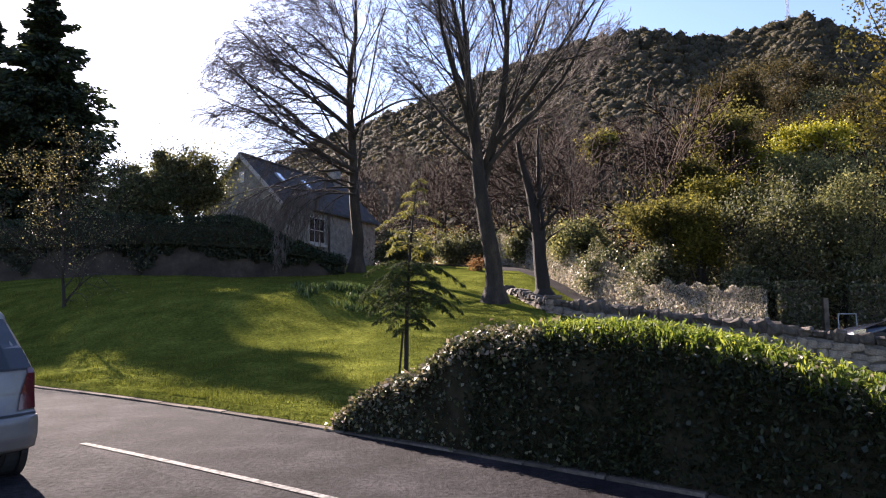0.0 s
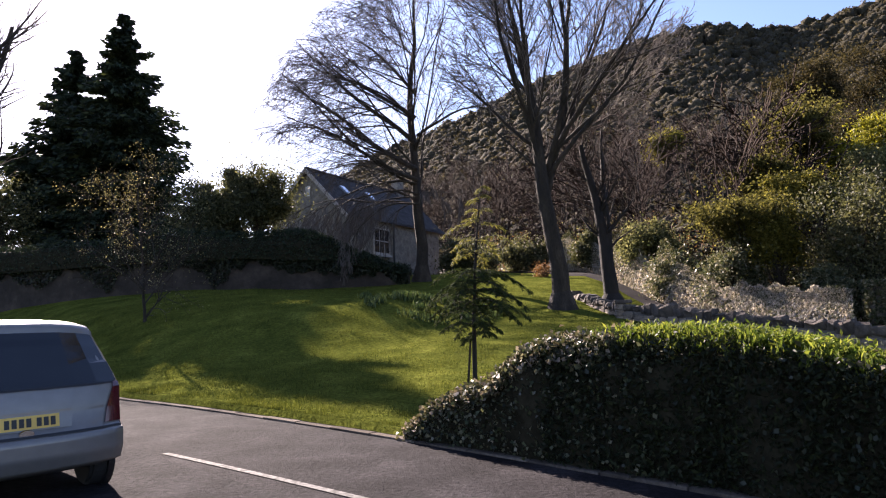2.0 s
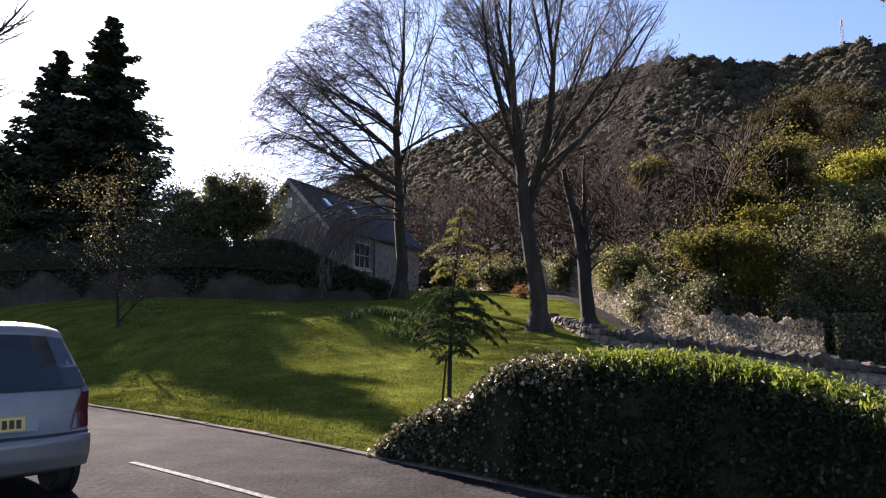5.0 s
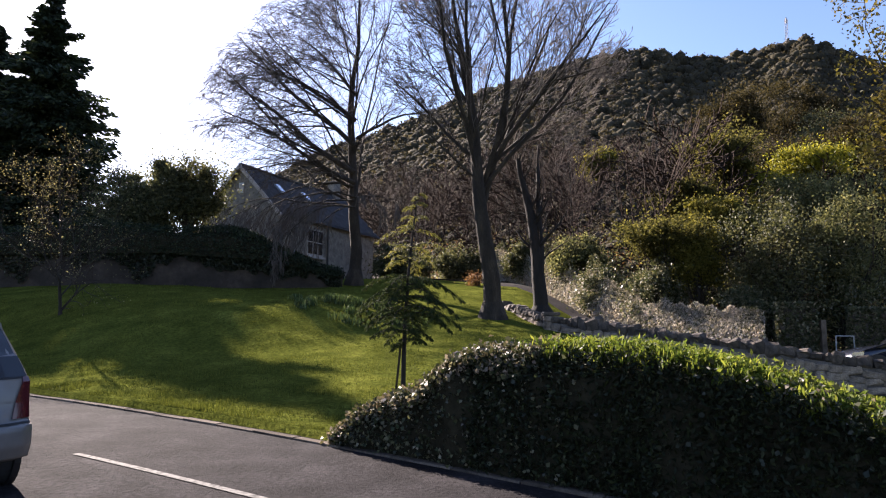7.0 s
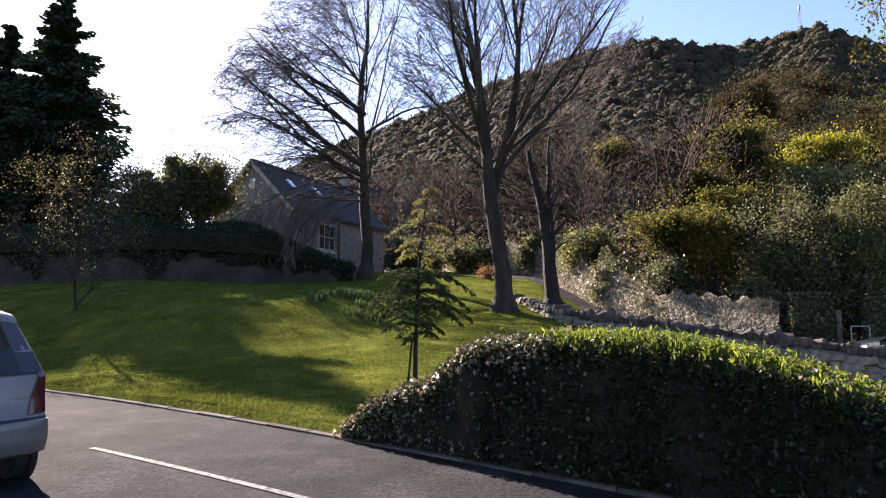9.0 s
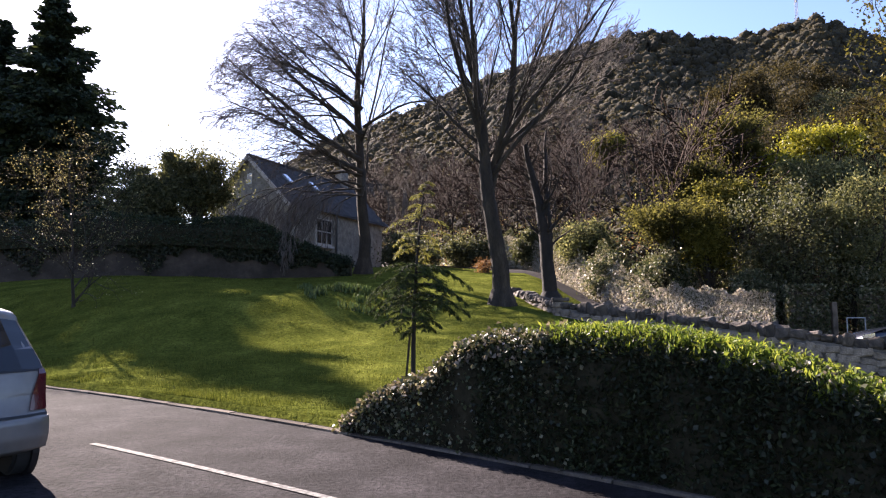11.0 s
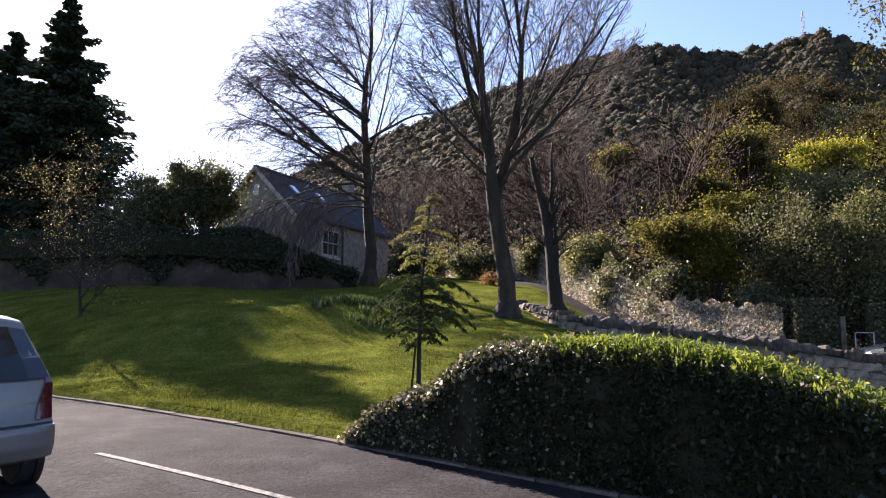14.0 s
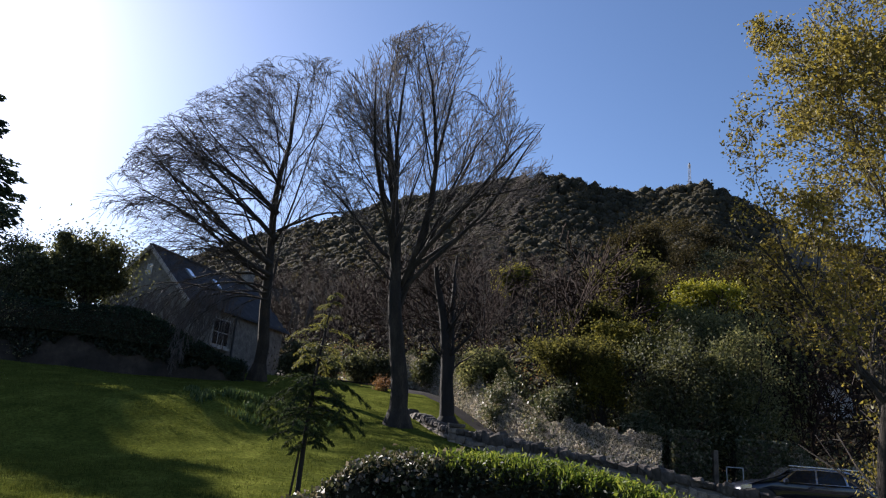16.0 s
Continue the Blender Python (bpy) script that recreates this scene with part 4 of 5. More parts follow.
# brown leafless woodland on the lower slope
rng = np.random.default_rng(91)
WILD = dict(levels=2, kids=(10, 7, 5), angle=(0.8, 0.75, 0.7), up=(0.2, 0.3, 0.1), wander=0.2, bare=(0.15, 0.05, 0.0), ratio=(0.62, 0.6, 0.5), height=1.0, radius=0.016)
kinds = []
for k in range(7):
    o = []
    grow(rng, o, np.zeros(3), np.array([0, 0, 1.0]), 1.0, 0.014, 0, WILD)
    kinds.append(np.array(o)[:, :8])
sets = []
for k in range(170):
    a, q = (rng.uniform(-12, 44), rng.random() ** 1.4) if k < 120 else (rng.uniform(-16, 12), rng.random())
    r = float(np.interp(a, FOOT_AZ, FOOT_R)) + 2 + q * (75 if k < 120 else 130)
    tx, ty = r * math.sin(radians(a)), r * math.cos(radians(a))
    sc, rot = rng.uniform(5.5, 10), rng.uniform(0, 6.28)
    R3 = np.array([[math.cos(rot), math.sin(rot), 0], [-math.sin(rot), math.cos(rot), 0], [0, 0, 1]]) * sc
    sg = kinds[k % 7].copy()
    sg[:, 0:3] = sg[:, 0:3] @ R3 + np.array([tx, ty, gz(tx, ty) - 0.2])
    sg[:, 3:6] = sg[:, 3:6] @ R3 + np.array([tx, ty, gz(tx, ty) - 0.2])
    sg[:, 6:8] = np.maximum(sg[:, 6:8] * sc * 0.6, 0.010 + 0.00012 * r)
    sets.append(sg)
tagged(link_mesh("bare_woodland", *tubes(np.concatenate(sets), 3), TWIG_RED), "brown leafless woodland on the lower slope", "woodland", kind="stuff")
for k, (bx, by, hh) in enumerate([(16.2, 50, 10.5), (19.5, 58, 11), (9.5, 48, 9), (6.5, 46, 8), (3.0, 52, 9), (-1.5, 55, 9), (22, 50, 10), (27, 40, 9), (11.0, 58, 10), (6.0, 60, 10)]):
    bare_tree("bare_tree", bx, by, dict(FARBARE, levels=3, height=hh, radius=0.055, bare=(0.15, 0.1, 0.05, 0.0)), 120 + k, "brown leafless tree on the wooded slope", "slope bare trees", DARK_BARK, bark=DARK_BARK)
leafy_tree("rusty_shrub", 2.2, 40.5, (0.9, 0.7, 0.6), 1.1, 140, "low rust-coloured shrub by the lane", RUST, 12, 120, 0.1, "shrub")

# budding tree beside the lane
BUDDING = dict(levels=4, kids=(24, 9, 6, 4), angle=(0.95, 0.65, 0.65, 0.7), up=(0.3, 0.2, 0.0, -0.3), wander=0.09, slim=0.42, tip=0.12,
               bare=(0.1, 0.08, 0.05, 0.0), ratio=(0.46, 0.5, 0.5, 0.5), height=21.0, radius=0.23, dir=(0.03, 0, 1), envelope=((14.9, 16.2, 11.0), (4.5, 4.5, 13.0)))
th, sg, bs = bare_tree("maple_tree", 13.5, 16.2, BUDDING, 154, "tall tree in yellow-green bud beside the lane")
rng = np.random.default_rng(151)
tipp = sg[sg[:, 8] >= 3][:, 3:6]
tipp = tipp[rng.integers(0, len(tipp), 60000)] + rng.normal(0, 0.15, (60000, 3))
tagged(link_mesh("foliage", *leaves(tipp, 0.12, 0.07, rng, droop=0.6), SPRING, th), kind="stuff")

# ---- wooded hill ----


def crowns(name, seed, count, material, label):
    rng = np.random.default_rng(seed)
    bm = bmesh.new()
    bmesh.ops.create_icosphere(bm, subdivisions=1, radius=1)
    co = np.array([v.co[:] for v in bm.verts])
    fa = np.array([[v.index for v in f.verts] for f in bm.faces])
    bm.free()
    temps = []
    for k in range(6):
        d = np.array([1 + 0.6 * noise.fractal(Vector(c) * 1.7 + Vector((k * 9, 0, 0)), 1.0, 2.0, 3) for c in co])
        temps.append(co * d[:, None])
    az = rng.uniform(-34, 52, count)
    q = rng.random(count) ** 1.15
    foot = np.interp(az, FOOT_AZ, FOOT_R)
    r = foot + 10 + (HILL_R + 4 - foot - 10) * q
    x, y = r * np.sin(np.radians(az)), r * np.cos(np.radians(az))
    z = ground(x, y)
    size = (0.45 + 0.0058 * r) * rng.uniform(0.55, 1.35, count)
    vs, fs, n = [], [], len(co)
    for i in range(count):
        a = rng.uniform(0, 6.28)
        ca, sa = math.cos(a), math.sin(a)
        t = temps[i % 6] * np.array([size[i], size[i], size[i] * rng.uniform(0.75, 1.15)])
        t = t @ np.array([[ca, sa, 0], [-sa, ca, 0], [0, 0, 1]])
        vs.append(t + np.array([x[i], y[i], z[i] + size[i] * 0.35]))
        fs.append(fa + i * n)
    k = rng.integers(0, count, 220000)
    u = rng.normal(size=(len(k), 3))
    u[:, 2] = np.abs(u[:, 2])
    u /= np.linalg.norm(u, axis=1, keepdims=True)
    pts = np.c_[x[k], y[k], z[k] + size[k] * 0.35] + u * (size[k] * rng.uniform(0.8, 1.12, len(k)))[:, None]
    tagged(link_mesh("hill_foliage", *leaves(pts, 0.16 + 0.3 * size[k], 0.75 * np.mean(0.16 + 0.3 * size[k]), rng), CANOPY_LEAF), "ragged evergreen foliage over the hillside woods", "woodland", kind="stuff")
    ob = link_mesh(name, np.concatenate(vs), np.concatenate(fs).astype(np.int32), material, smooth=True)
    return tagged(ob, label, "woodland", kind="stuff")


crowns("hill_woodland", 7, 17000, CANOPY, "dense evergreen woodland covering the hillside")

# ---- hedge beside the road ----


def hedge_top(x):
    return float(np.interp(x, (-1.35, -1.2, -1.0, -0.65, -0.22, -0.03, 0.16, 0.4, 0.77, 0.87, 1.33, 1.76, 2.14, 2.48, 2.77, 2.96, 4.0, 12.0),
                           (0.05, 0.22, 0.46, 0.63, 0.84, 1.07, 1.20, 1.26, 1.26, 1.32, 1.34, 1.33, 1.26, 1.15, 1.03, 0.94, 0.6, 0.4)))


HEDGE_WIDE = 0.42  # half its thickness


def roadside_hedge():
    rng = np.random.default_rng(17)
    h = thing("hedge", (1.0, 7.2, 0), "clipped green hedge overgrown with glossy ivy at one end", "hedge")
    off = np.array([1.0, 7.2, 0])
    xs = np.arange(-1.32, 12.0, 0.1)
    prof, ring = [], 13
    for x in xs:
        t = hedge_top(x)
        wide = HEDGE_WIDE * min(1, 0.35 + t)
        for k in range(ring):
            a = math.pi * k / (ring - 1)
            ox = 0.12 - wide + wide * -math.cos(a) * 0.86
            px, py, _ = along(x, ox)
            zz = (t - 0.1) * max(0.0, math.sin(a)) ** 0.13
            nn = noise.noise((px * 2.2, py * 2.2, zz * 2.2)) * 0.07
            prof.append((px + nn - off[0], py + nn - off[1], max(zz + nn, 0.0)))
    prof = np.array(prof)
    idx = np.arange(len(prof)).reshape(len(xs), ring)
    f = np.stack([idx[:-1, :-1], idx[:-1, 1:], idx[1:, 1:], idx[1:, :-1]], axis=-1).reshape(-1, 4)
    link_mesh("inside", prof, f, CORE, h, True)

    def scatter(n, x0, x1, bias):
        x = rng.uniform(x0, x1, n)
        a = rng.uniform(0.05, math.pi * bias, n)
        pts = []
        for xx, aa in zip(x, a):
            t = hedge_top(xx)
            wide = HEDGE_WIDE * min(1, 0.35 + t)
            px, py, _ = along(xx, 0.12 - wide + wide * -math.cos(aa) * 0.9)
            zz = t * max(0.0, math.sin(aa)) ** 0.13
            pts.append((px - off[0], py - off[1], zz))
        p = np.array(pts) + rng.normal(0, 0.045, (n, 3))
        p[:, 2] = np.maximum(p[:, 2], 0.03)
        return p

    def front(n, x0, x1, reach=0.02):
        x, hgt = rng.uniform(x0, x1, n), rng.random(n)
        pts = []
        for xx, hh in zip(x, hgt):
            t = hedge_top(xx)
            wide = HEDGE_WIDE * min(1, 0.35 + t)
            px, py, _ = along(xx, 0.12 - wide + wide * 0.9 + reach)
            pts.append((px - off[0], py - off[1], 0.03 + t * hh * 0.95))
        return np.array(pts) + rng.normal(0, 0.04, (n, 3))

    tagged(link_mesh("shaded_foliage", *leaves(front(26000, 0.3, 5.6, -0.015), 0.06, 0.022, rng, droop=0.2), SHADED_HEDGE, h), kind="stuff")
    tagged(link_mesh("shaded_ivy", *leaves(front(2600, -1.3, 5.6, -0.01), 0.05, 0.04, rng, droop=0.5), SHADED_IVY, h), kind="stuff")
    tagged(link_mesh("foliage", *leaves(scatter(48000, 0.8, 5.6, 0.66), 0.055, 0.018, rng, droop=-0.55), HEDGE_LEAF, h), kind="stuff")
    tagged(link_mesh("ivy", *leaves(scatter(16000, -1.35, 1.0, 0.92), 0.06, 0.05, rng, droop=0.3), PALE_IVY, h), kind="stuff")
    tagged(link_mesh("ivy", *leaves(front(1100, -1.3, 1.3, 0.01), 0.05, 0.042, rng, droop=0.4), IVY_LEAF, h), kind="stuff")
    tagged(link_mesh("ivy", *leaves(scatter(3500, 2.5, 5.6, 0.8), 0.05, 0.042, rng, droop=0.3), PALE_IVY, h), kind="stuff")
    x = rng.uniform(0.85, 4.5, 420)
    tufts = np.array([(*np.array(along(xx, 0.12 - HEDGE_WIDE + rng.uniform(-0.8, 0.95) * HEDGE_WIDE)[:2]) - off[:2], hedge_top(xx) + rng.uniform(-0.12, 0.05)) for xx in x])
    shoots = np.repeat(tufts, 14, axis=0) + rng.normal(0, 0.028, (420 * 14, 3))
    tagged(link_mesh("shoot_growth", *leaves(shoots, 0.06, 0.018, rng, axis=np.array([[0, 0, 0.9]])), HEDGE_LEAF, h), kind="stuff")


roadside_hedge()

# hedge on the garden wall
rng = np.random.default_rng(19)
n = 30000
t = rng.random(n) * (len(BACK) - 1.001)
i0 = t.astype(int)
pp = BACK[i0] + (BACK[i0 + 1] - BACK[i0]) * (t - i0)[:, None]
topz = np.interp(pp[:, 0], GARDEN_X, GARDEN_Z)
rise = np.array([1.35 + 0.4 * noise.noise((a * 0.25, 0, 2.0)) for a in pp[:, 0]]) * np.interp(pp[:, 0], (-10.5, -6.5), (1, 0.25))
ang = rng.uniform(0, math.pi, n)
hv = np.c_[pp[:, 0], pp[:, 1] + np.cos(ang) * 0.6, topz - 0.25 + np.sin(ang) * rise * 1.15] + rng.normal(0, 0.07, (n, 3))
tagged(link_mesh("wall_top_hedge", *leaves(hv, 0.12, 0.07, rng), FIR), "dark hedge growing along the garden wall", "hedge", kind="stuff")

# creeper hanging over the garden wall
rng = np.random.default_rng(21)
n = 26000
t = rng.random(n) * (len(BACK) - 1.001)
i0 = t.astype(int)
pp = BACK[i0] + (BACK[i0 + 1] - BACK[i0]) * (t - i0)[:, None]
topz = np.interp(pp[:, 0], GARDEN_X, GARDEN_Z)
hang = np.array([0.9 + 1.1 * noise.noise((a * 0.5, 0, 5.0)) + 0.5 * noise.noise((a * 2.0, 0, 6.0)) for a in pp[:, 0]])
drop = rng.random(n) ** 1.5 * np.clip(hang, 0.15, 2.4)
hv = np.c_[pp[:, 0], pp[:, 1] - 0.3 - 0.12 * rng.random(n), topz - drop + 0.1] + rng.normal(0, 0.03, (n, 3))
# takes the darkened ivy copy, so the wall's shade is in its colour
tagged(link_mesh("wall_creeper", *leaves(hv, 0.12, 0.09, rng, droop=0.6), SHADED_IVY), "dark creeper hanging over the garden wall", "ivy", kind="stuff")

# ---- grass blades and bulbs on the lawn ----
rng = np.random.default_rng(29)
n = 260000
gxx, ss = rng.uniform(-19, 7, n), rng.random(n) ** 1.6 * 26
gyy = kerb_y(gxx) + 0.12 + ss / 0.79
keep = (gyy < 1.05 * gxx + 55) & ((gxx < 2.6) | (gyy < 27.5 - (gxx - 3) * 0.8)) & (gyy < 36)
dens = np.array([noise.noise((a * 0.9, b * 0.9, 0.5)) for a, b in zip(gxx, gyy)])
keep &= ~((gxx > -1.5) & (gyy < kerb_y(gxx) + 1.5))
keep &= dens > -0.55 + rng.random(n) * 0.5
gxx, gyy = gxx[keep], gyy[keep]
n = len(gxx)
gzz = ground(gxx, gyy) + np.array([noise.noise((a * 0.35, b * 0.35, 3.1)) * 0.07 for a, b in zip(gxx, gyy)])
p = np.c_[gxx, gyy, gzz - 0.01]
tuft = np.array([0.75 + 0.9 * noise.noise((a * 2.6, b * 2.6, 1.5)) for a, b in zip(gxx, gyy)])[:, None]
lean = rng.normal(0, 0.016, (n, 3)) + np.array([0, 0, 1.0]) * rng.uniform(0.03, 0.085, (n, 1)) * np.clip(tuft, 0.2, 1.7)
ww = rng.normal(size=(n, 3)) * np.array([1, 1, 0.0])
ww = unit_rows(ww) * rng.uniform(0.006, 0.014, (n, 1))
v = np.stack([p - ww, p + ww, p + lean], axis=1).reshape(-1, 3)
tagged(link_mesh("grass", v, (np.arange(n)[:, None] * 3 + np.arange(3)[None]).astype(np.int32), GRASS), "short mown grass of the lawn", "grass", kind="stuff")
n = 11000
a, rr = rng.uniform(0, 6.28, n), np.sqrt(rng.random(n))
bx, by = -3.1 + np.cos(a) * rr * 2.7, 25.8 + np.sin(a) * rr * 3.0
bz = ground(bx, by)
ok = np.array([noise.noise((a2 * 0.9, b2 * 0.9, 4)) for a2, b2 in zip(bx, by)]) > -0.15 + 0.3 * rr
bx, by, bz, rr = bx[ok], by[ok], bz[ok], rr[ok]
p = np.c_[bx, by, bz + rng.uniform(0.03, 0.34, len(bx)) * (1.1 - rr * 0.7)]
tagged(link_mesh("bulb_leaves", *leaves(p, 0.24, 0.04, rng, axis=np.array([[0, 0, 1.6]])), DAFF), "clump of long green bulb leaves in the lawn", "plant", kind="stuff")


# ---- hedge body on the garden wall ----
# dark shell behind the leaves, coloured for the shade between them
hb = []
ring = 7
for (bx, by) in BACK:
    tz = float(np.interp(bx, GARDEN_X, GARDEN_Z))
    up = (1.3 + 0.4 * noise.noise((bx * 0.25, 0, 2.0))) * float(np.interp(bx, (-10.5, -6.5), (1, 0.25)))
    for k in range(ring):
        a = math.pi * k / (ring - 1)
        hb.append((bx, by + math.cos(a) * 0.55, tz - 0.25 + math.sin(a) ** 0.5 * up))
idx = np.arange(len(hb)).reshape(len(BACK), ring)
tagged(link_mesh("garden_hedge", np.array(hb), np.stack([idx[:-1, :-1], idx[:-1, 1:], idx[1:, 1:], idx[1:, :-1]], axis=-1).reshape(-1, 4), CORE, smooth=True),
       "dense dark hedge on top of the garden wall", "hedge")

# ---- cars ----


class CarSkin:
    """A car's skin: a side outline in y and z, wrapped across with tumblehome and rounded ends."""

    def __init__(self, outline, half, belt, roof_half, roof_z, bulge=0.12):
        self.o, self.half, self.belt, self.rh, self.rz, self.bulge = outline, half, belt, roof_half, roof_z, bulge
        self.length = max(y for y, z in outline)

    def w(self, z):
        return self.half if z <= self.belt else self.half + (self.rh - self.half) * ((z - self.belt) / (self.rz - self.belt)) ** 1.15

    def bend(self, x, y, z):
        """x from -1 to 1 across."""
        e = abs(x) ** 3.2
        mid = self.length / 2
        y2 = y + self.bulge * e * (1 if y < mid else -1) * min(1, abs(y - mid) / mid * 1.1)
        z2 = z - (0.045 * e if z > self.belt + 0.25 else 0)
        return Vector((x * self.w(z), y2, z2))

    def body(self):
        bm = bmesh.new()
        xs = [-1, -0.97, -0.88, -0.7, -0.4, 0, 0.4, 0.7, 0.88, 0.97, 1]
        grid = [[bm.verts.new(self.bend(x, y, z)) for x in xs] for y, z in self.o]
        n = len(grid)
        for i in range(n):
            a, b = grid[i], grid[(i + 1) % n]
            for k in range(len(xs) - 1):
                bm.faces.new((a[k], a[k + 1], b[k + 1], b[k]))
        for col in (0, -1):
            f = bm.faces.new([g[col] for g in grid])
            bmesh.ops.triangulate(bm, faces=[f])
        return bm

    def rear_y(self, z):
        pts = sorted([(zz, y) for y, zz in self.o if y < 0.8])
        return float(np.interp(z, [p[0] for p in pts], [p[1] for p in pts]))

    def rear(self, x0, x1, z0, z1, out=0.012, inset=0.0, n=8, taper=0.0):
        """A panel lying on the tail, x in parts of the half width."""
        bm = bmesh.new()
        rows = []
        for j in range(n + 1):
            z = z0 + (z1 - z0) * j / n
            k = inset * j / n
            rows.append([bm.verts.new(self.bend(x, self.rear_y(z), z) + Vector((0, -out, 0))) for x in np.linspace(x0 + k * (x0 < 0) + taper * (j / n) ** 1.3 * (x0 > 0), x1 - k * (x1 > 0) - taper * (j / n) ** 1.3 * (x1 < 0), n + 1)])
        for j in range(n):
            for i in range(n):
                bm.faces.new((rows[j][i], rows[j][i + 1], rows[j + 1][i + 1], rows[j + 1][i]))
        r = bmesh.ops.extrude_face_region(bm, geom=list(bm.faces))
        bmesh.ops.translate(bm, verts=[v for v in r["geom"] if isinstance(v, bmesh.types.BMVert)], vec=(0, 0.03, 0))
        return bm

    def side(self, sgn, pts, out=0.012):
        """A panel on the flank from corner points in y and z."""
        bm = bmesh.new()
        a = [bm.verts.new((sgn * (self.w(z) + out), y, z)) for y, z in pts]
        b = [bm.verts.new((sgn * (self.w(z) - 0.03), y, z)) for y, z in pts]
        bm.faces.new(a)
        for i in range(len(pts)):
            j = (i + 1) % len(pts)
            bm.faces.new((a[i], a[j], b[j], b[i]))
        return bm


def wheel(parent, x, y, r):
    sgn = 1 if x > 0 else -1
    tilt = Matrix.Rotation(math.pi / 2, 4, "Y")
    bm = bmesh.new()
    bmesh.ops.create_cone(bm, segments=28, radius1=r, radius2=r, depth=0.2, cap_ends=True, matrix=Matrix.Translation((x - sgn * 0.1, y, r)) @ tilt)
    bmesh.ops.bevel(bm, geom=[e for e in bm.edges if len(e.link_faces) == 2 and any(len(f.verts) > 4 for f in e.link_faces)], offset=0.03, segments=2, affect="EDGES")
    ty = part("wheel", bm, RUBBER, parent, smooth=False)
    bm = bmesh.new()
    bmesh.ops.create_cone(bm, segments=20, radius1=r * 0.66, radius2=r * 0.58, depth=0.03, cap_ends=True, matrix=Matrix.Translation((x + sgn * 0.012, y, r)) @ tilt)
    part("rim", bm, STEEL, ty, "metal wheel rim")
    bm = bmesh.new()
    for k in range(5):
        a = k * 2 * math.pi / 5
        box((0.02, 0.07, r * 0.5), (x + sgn * 0.03, y + math.sin(a) * r * 0.3, r + math.cos(a) * r * 0.3), 0, Matrix.Rotation(-a, 4, "X"), bm)
    part("spoke_disc", bm, CHROME, ty)
    bm = bmesh.new()
    bmesh.ops.create_cone(bm, segments=28, radius1=r * 1.15, radius2=r * 1.15, depth=0.06, cap_ends=True, matrix=Matrix.Translation((x - sgn * 0.024, y, r * 1.04)) @ tilt)
    part("wheel_arch", bm, BLACK, parent)


def silver_car():
    c = thing("silver_car", (-4.27, 5.78, 0.0), "silver hatchback parked at the roadside, dusty paint", "car", rz=51.5)
    o = [(0.22, 0.24), (0.06, 0.30), (0.0, 0.42), (0.0, 0.56), (0.03, 0.62), (0.06, 0.64), (0.09, 0.80), (0.10, 0.98), (0.16, 1.10), (0.30, 1.42), (0.36, 1.52), (0.34, 1.57),
         (0.42, 1.62), (0.7, 1.655), (1.3, 1.67), (2.0, 1.65), (2.35, 1.56), (2.75, 1.26), (3.05, 1.02), (3.4, 0.92), (3.58, 0.74), (3.61, 0.45), (3.5, 0.24)]
    k = CarSkin(o, 0.86, 0.98, 0.62, 1.67, 0.16)
    part("body", k.body(), SILVER, c, "silver painted body", True)
    part("rear_window", k.rear(-0.985, 0.985, 1.035, 1.53, 0.012, 0.03), CAR_GLASS, c, "dark tinted rear window")
    for sgn in (-1, 1):
        x0, x1 = (0.80, 1.0) if sgn > 0 else (-1.0, -0.80)
        part("tail_light", k.rear(x0, x1, 0.655, 1.03, 0.014, taper=0.13), RED_LENS, c, "dark red tapering tail light")
        part("side_window", k.side(sgn, [(0.52, 1.04), (1.15, 1.04), (1.15, 1.44), (0.62, 1.44)]), CAR_GLASS, c)
        part("side_window", k.side(sgn, [(1.22, 1.04), (2.75, 1.04), (2.3, 1.42), (1.22, 1.45)]), CAR_GLASS, c)
        for y in (0.62, 3.0):
            wheel(c, sgn * 0.845, y, 0.29)
        part("door_mirror", box((0.2, 0.1, 0.13), (sgn * 0.95, 2.6, 1.05), 0.04), SILVER, c)
    part("bumper", k.rear(-1.0, 1.0, 0.30, 0.60, 0.035, n=14), SILVER, c, "silver rear bumper", True)
    part("bumper_seam", k.rear(-0.99, 0.99, 0.605, 0.625, 0.008), BLACK, c)
    part("window_seal", k.rear(-0.95, 0.95, 1.015, 1.035, 0.012), BLACK, c)
    part("plate_recess", k.rear(-0.44, 0.44, 0.665, 0.825, 0.004), SILVER, c)
    plate = part("number_plate", k.rear(-0.31, 0.31, 0.68, 0.795, 0.02), PLATE_YELLOW, c, "yellow number plate with black bars")
    for i in range(7):
        x = -0.20 + i * 0.066 + (0.03 if i > 3 else 0)
        part("plate_bar", k.rear(x, x + 0.045, 0.70, 0.775, 0.026, n=1), BLACK, plate)
    part("plate_band", k.rear(-0.305, -0.25, 0.685, 0.79, 0.024, n=1), plain("blue_band", (0.02, 0.05, 0.3), 0.5), plate, "blue band")
    bm = bmesh.new()
    bmesh.ops.create_cone(bm, segments=20, radius1=0.045, radius2=0.04, depth=0.02, cap_ends=True, matrix=Matrix.Translation((0, 0.045, 0.64)) @ Matrix.Diagonal((1.5, 1, 0.8, 1)) @ Matrix.Rotation(math.pi / 2, 4, "X"))
    part("badge", bm, CHROME, c, "oval chrome badge")


silver_car()


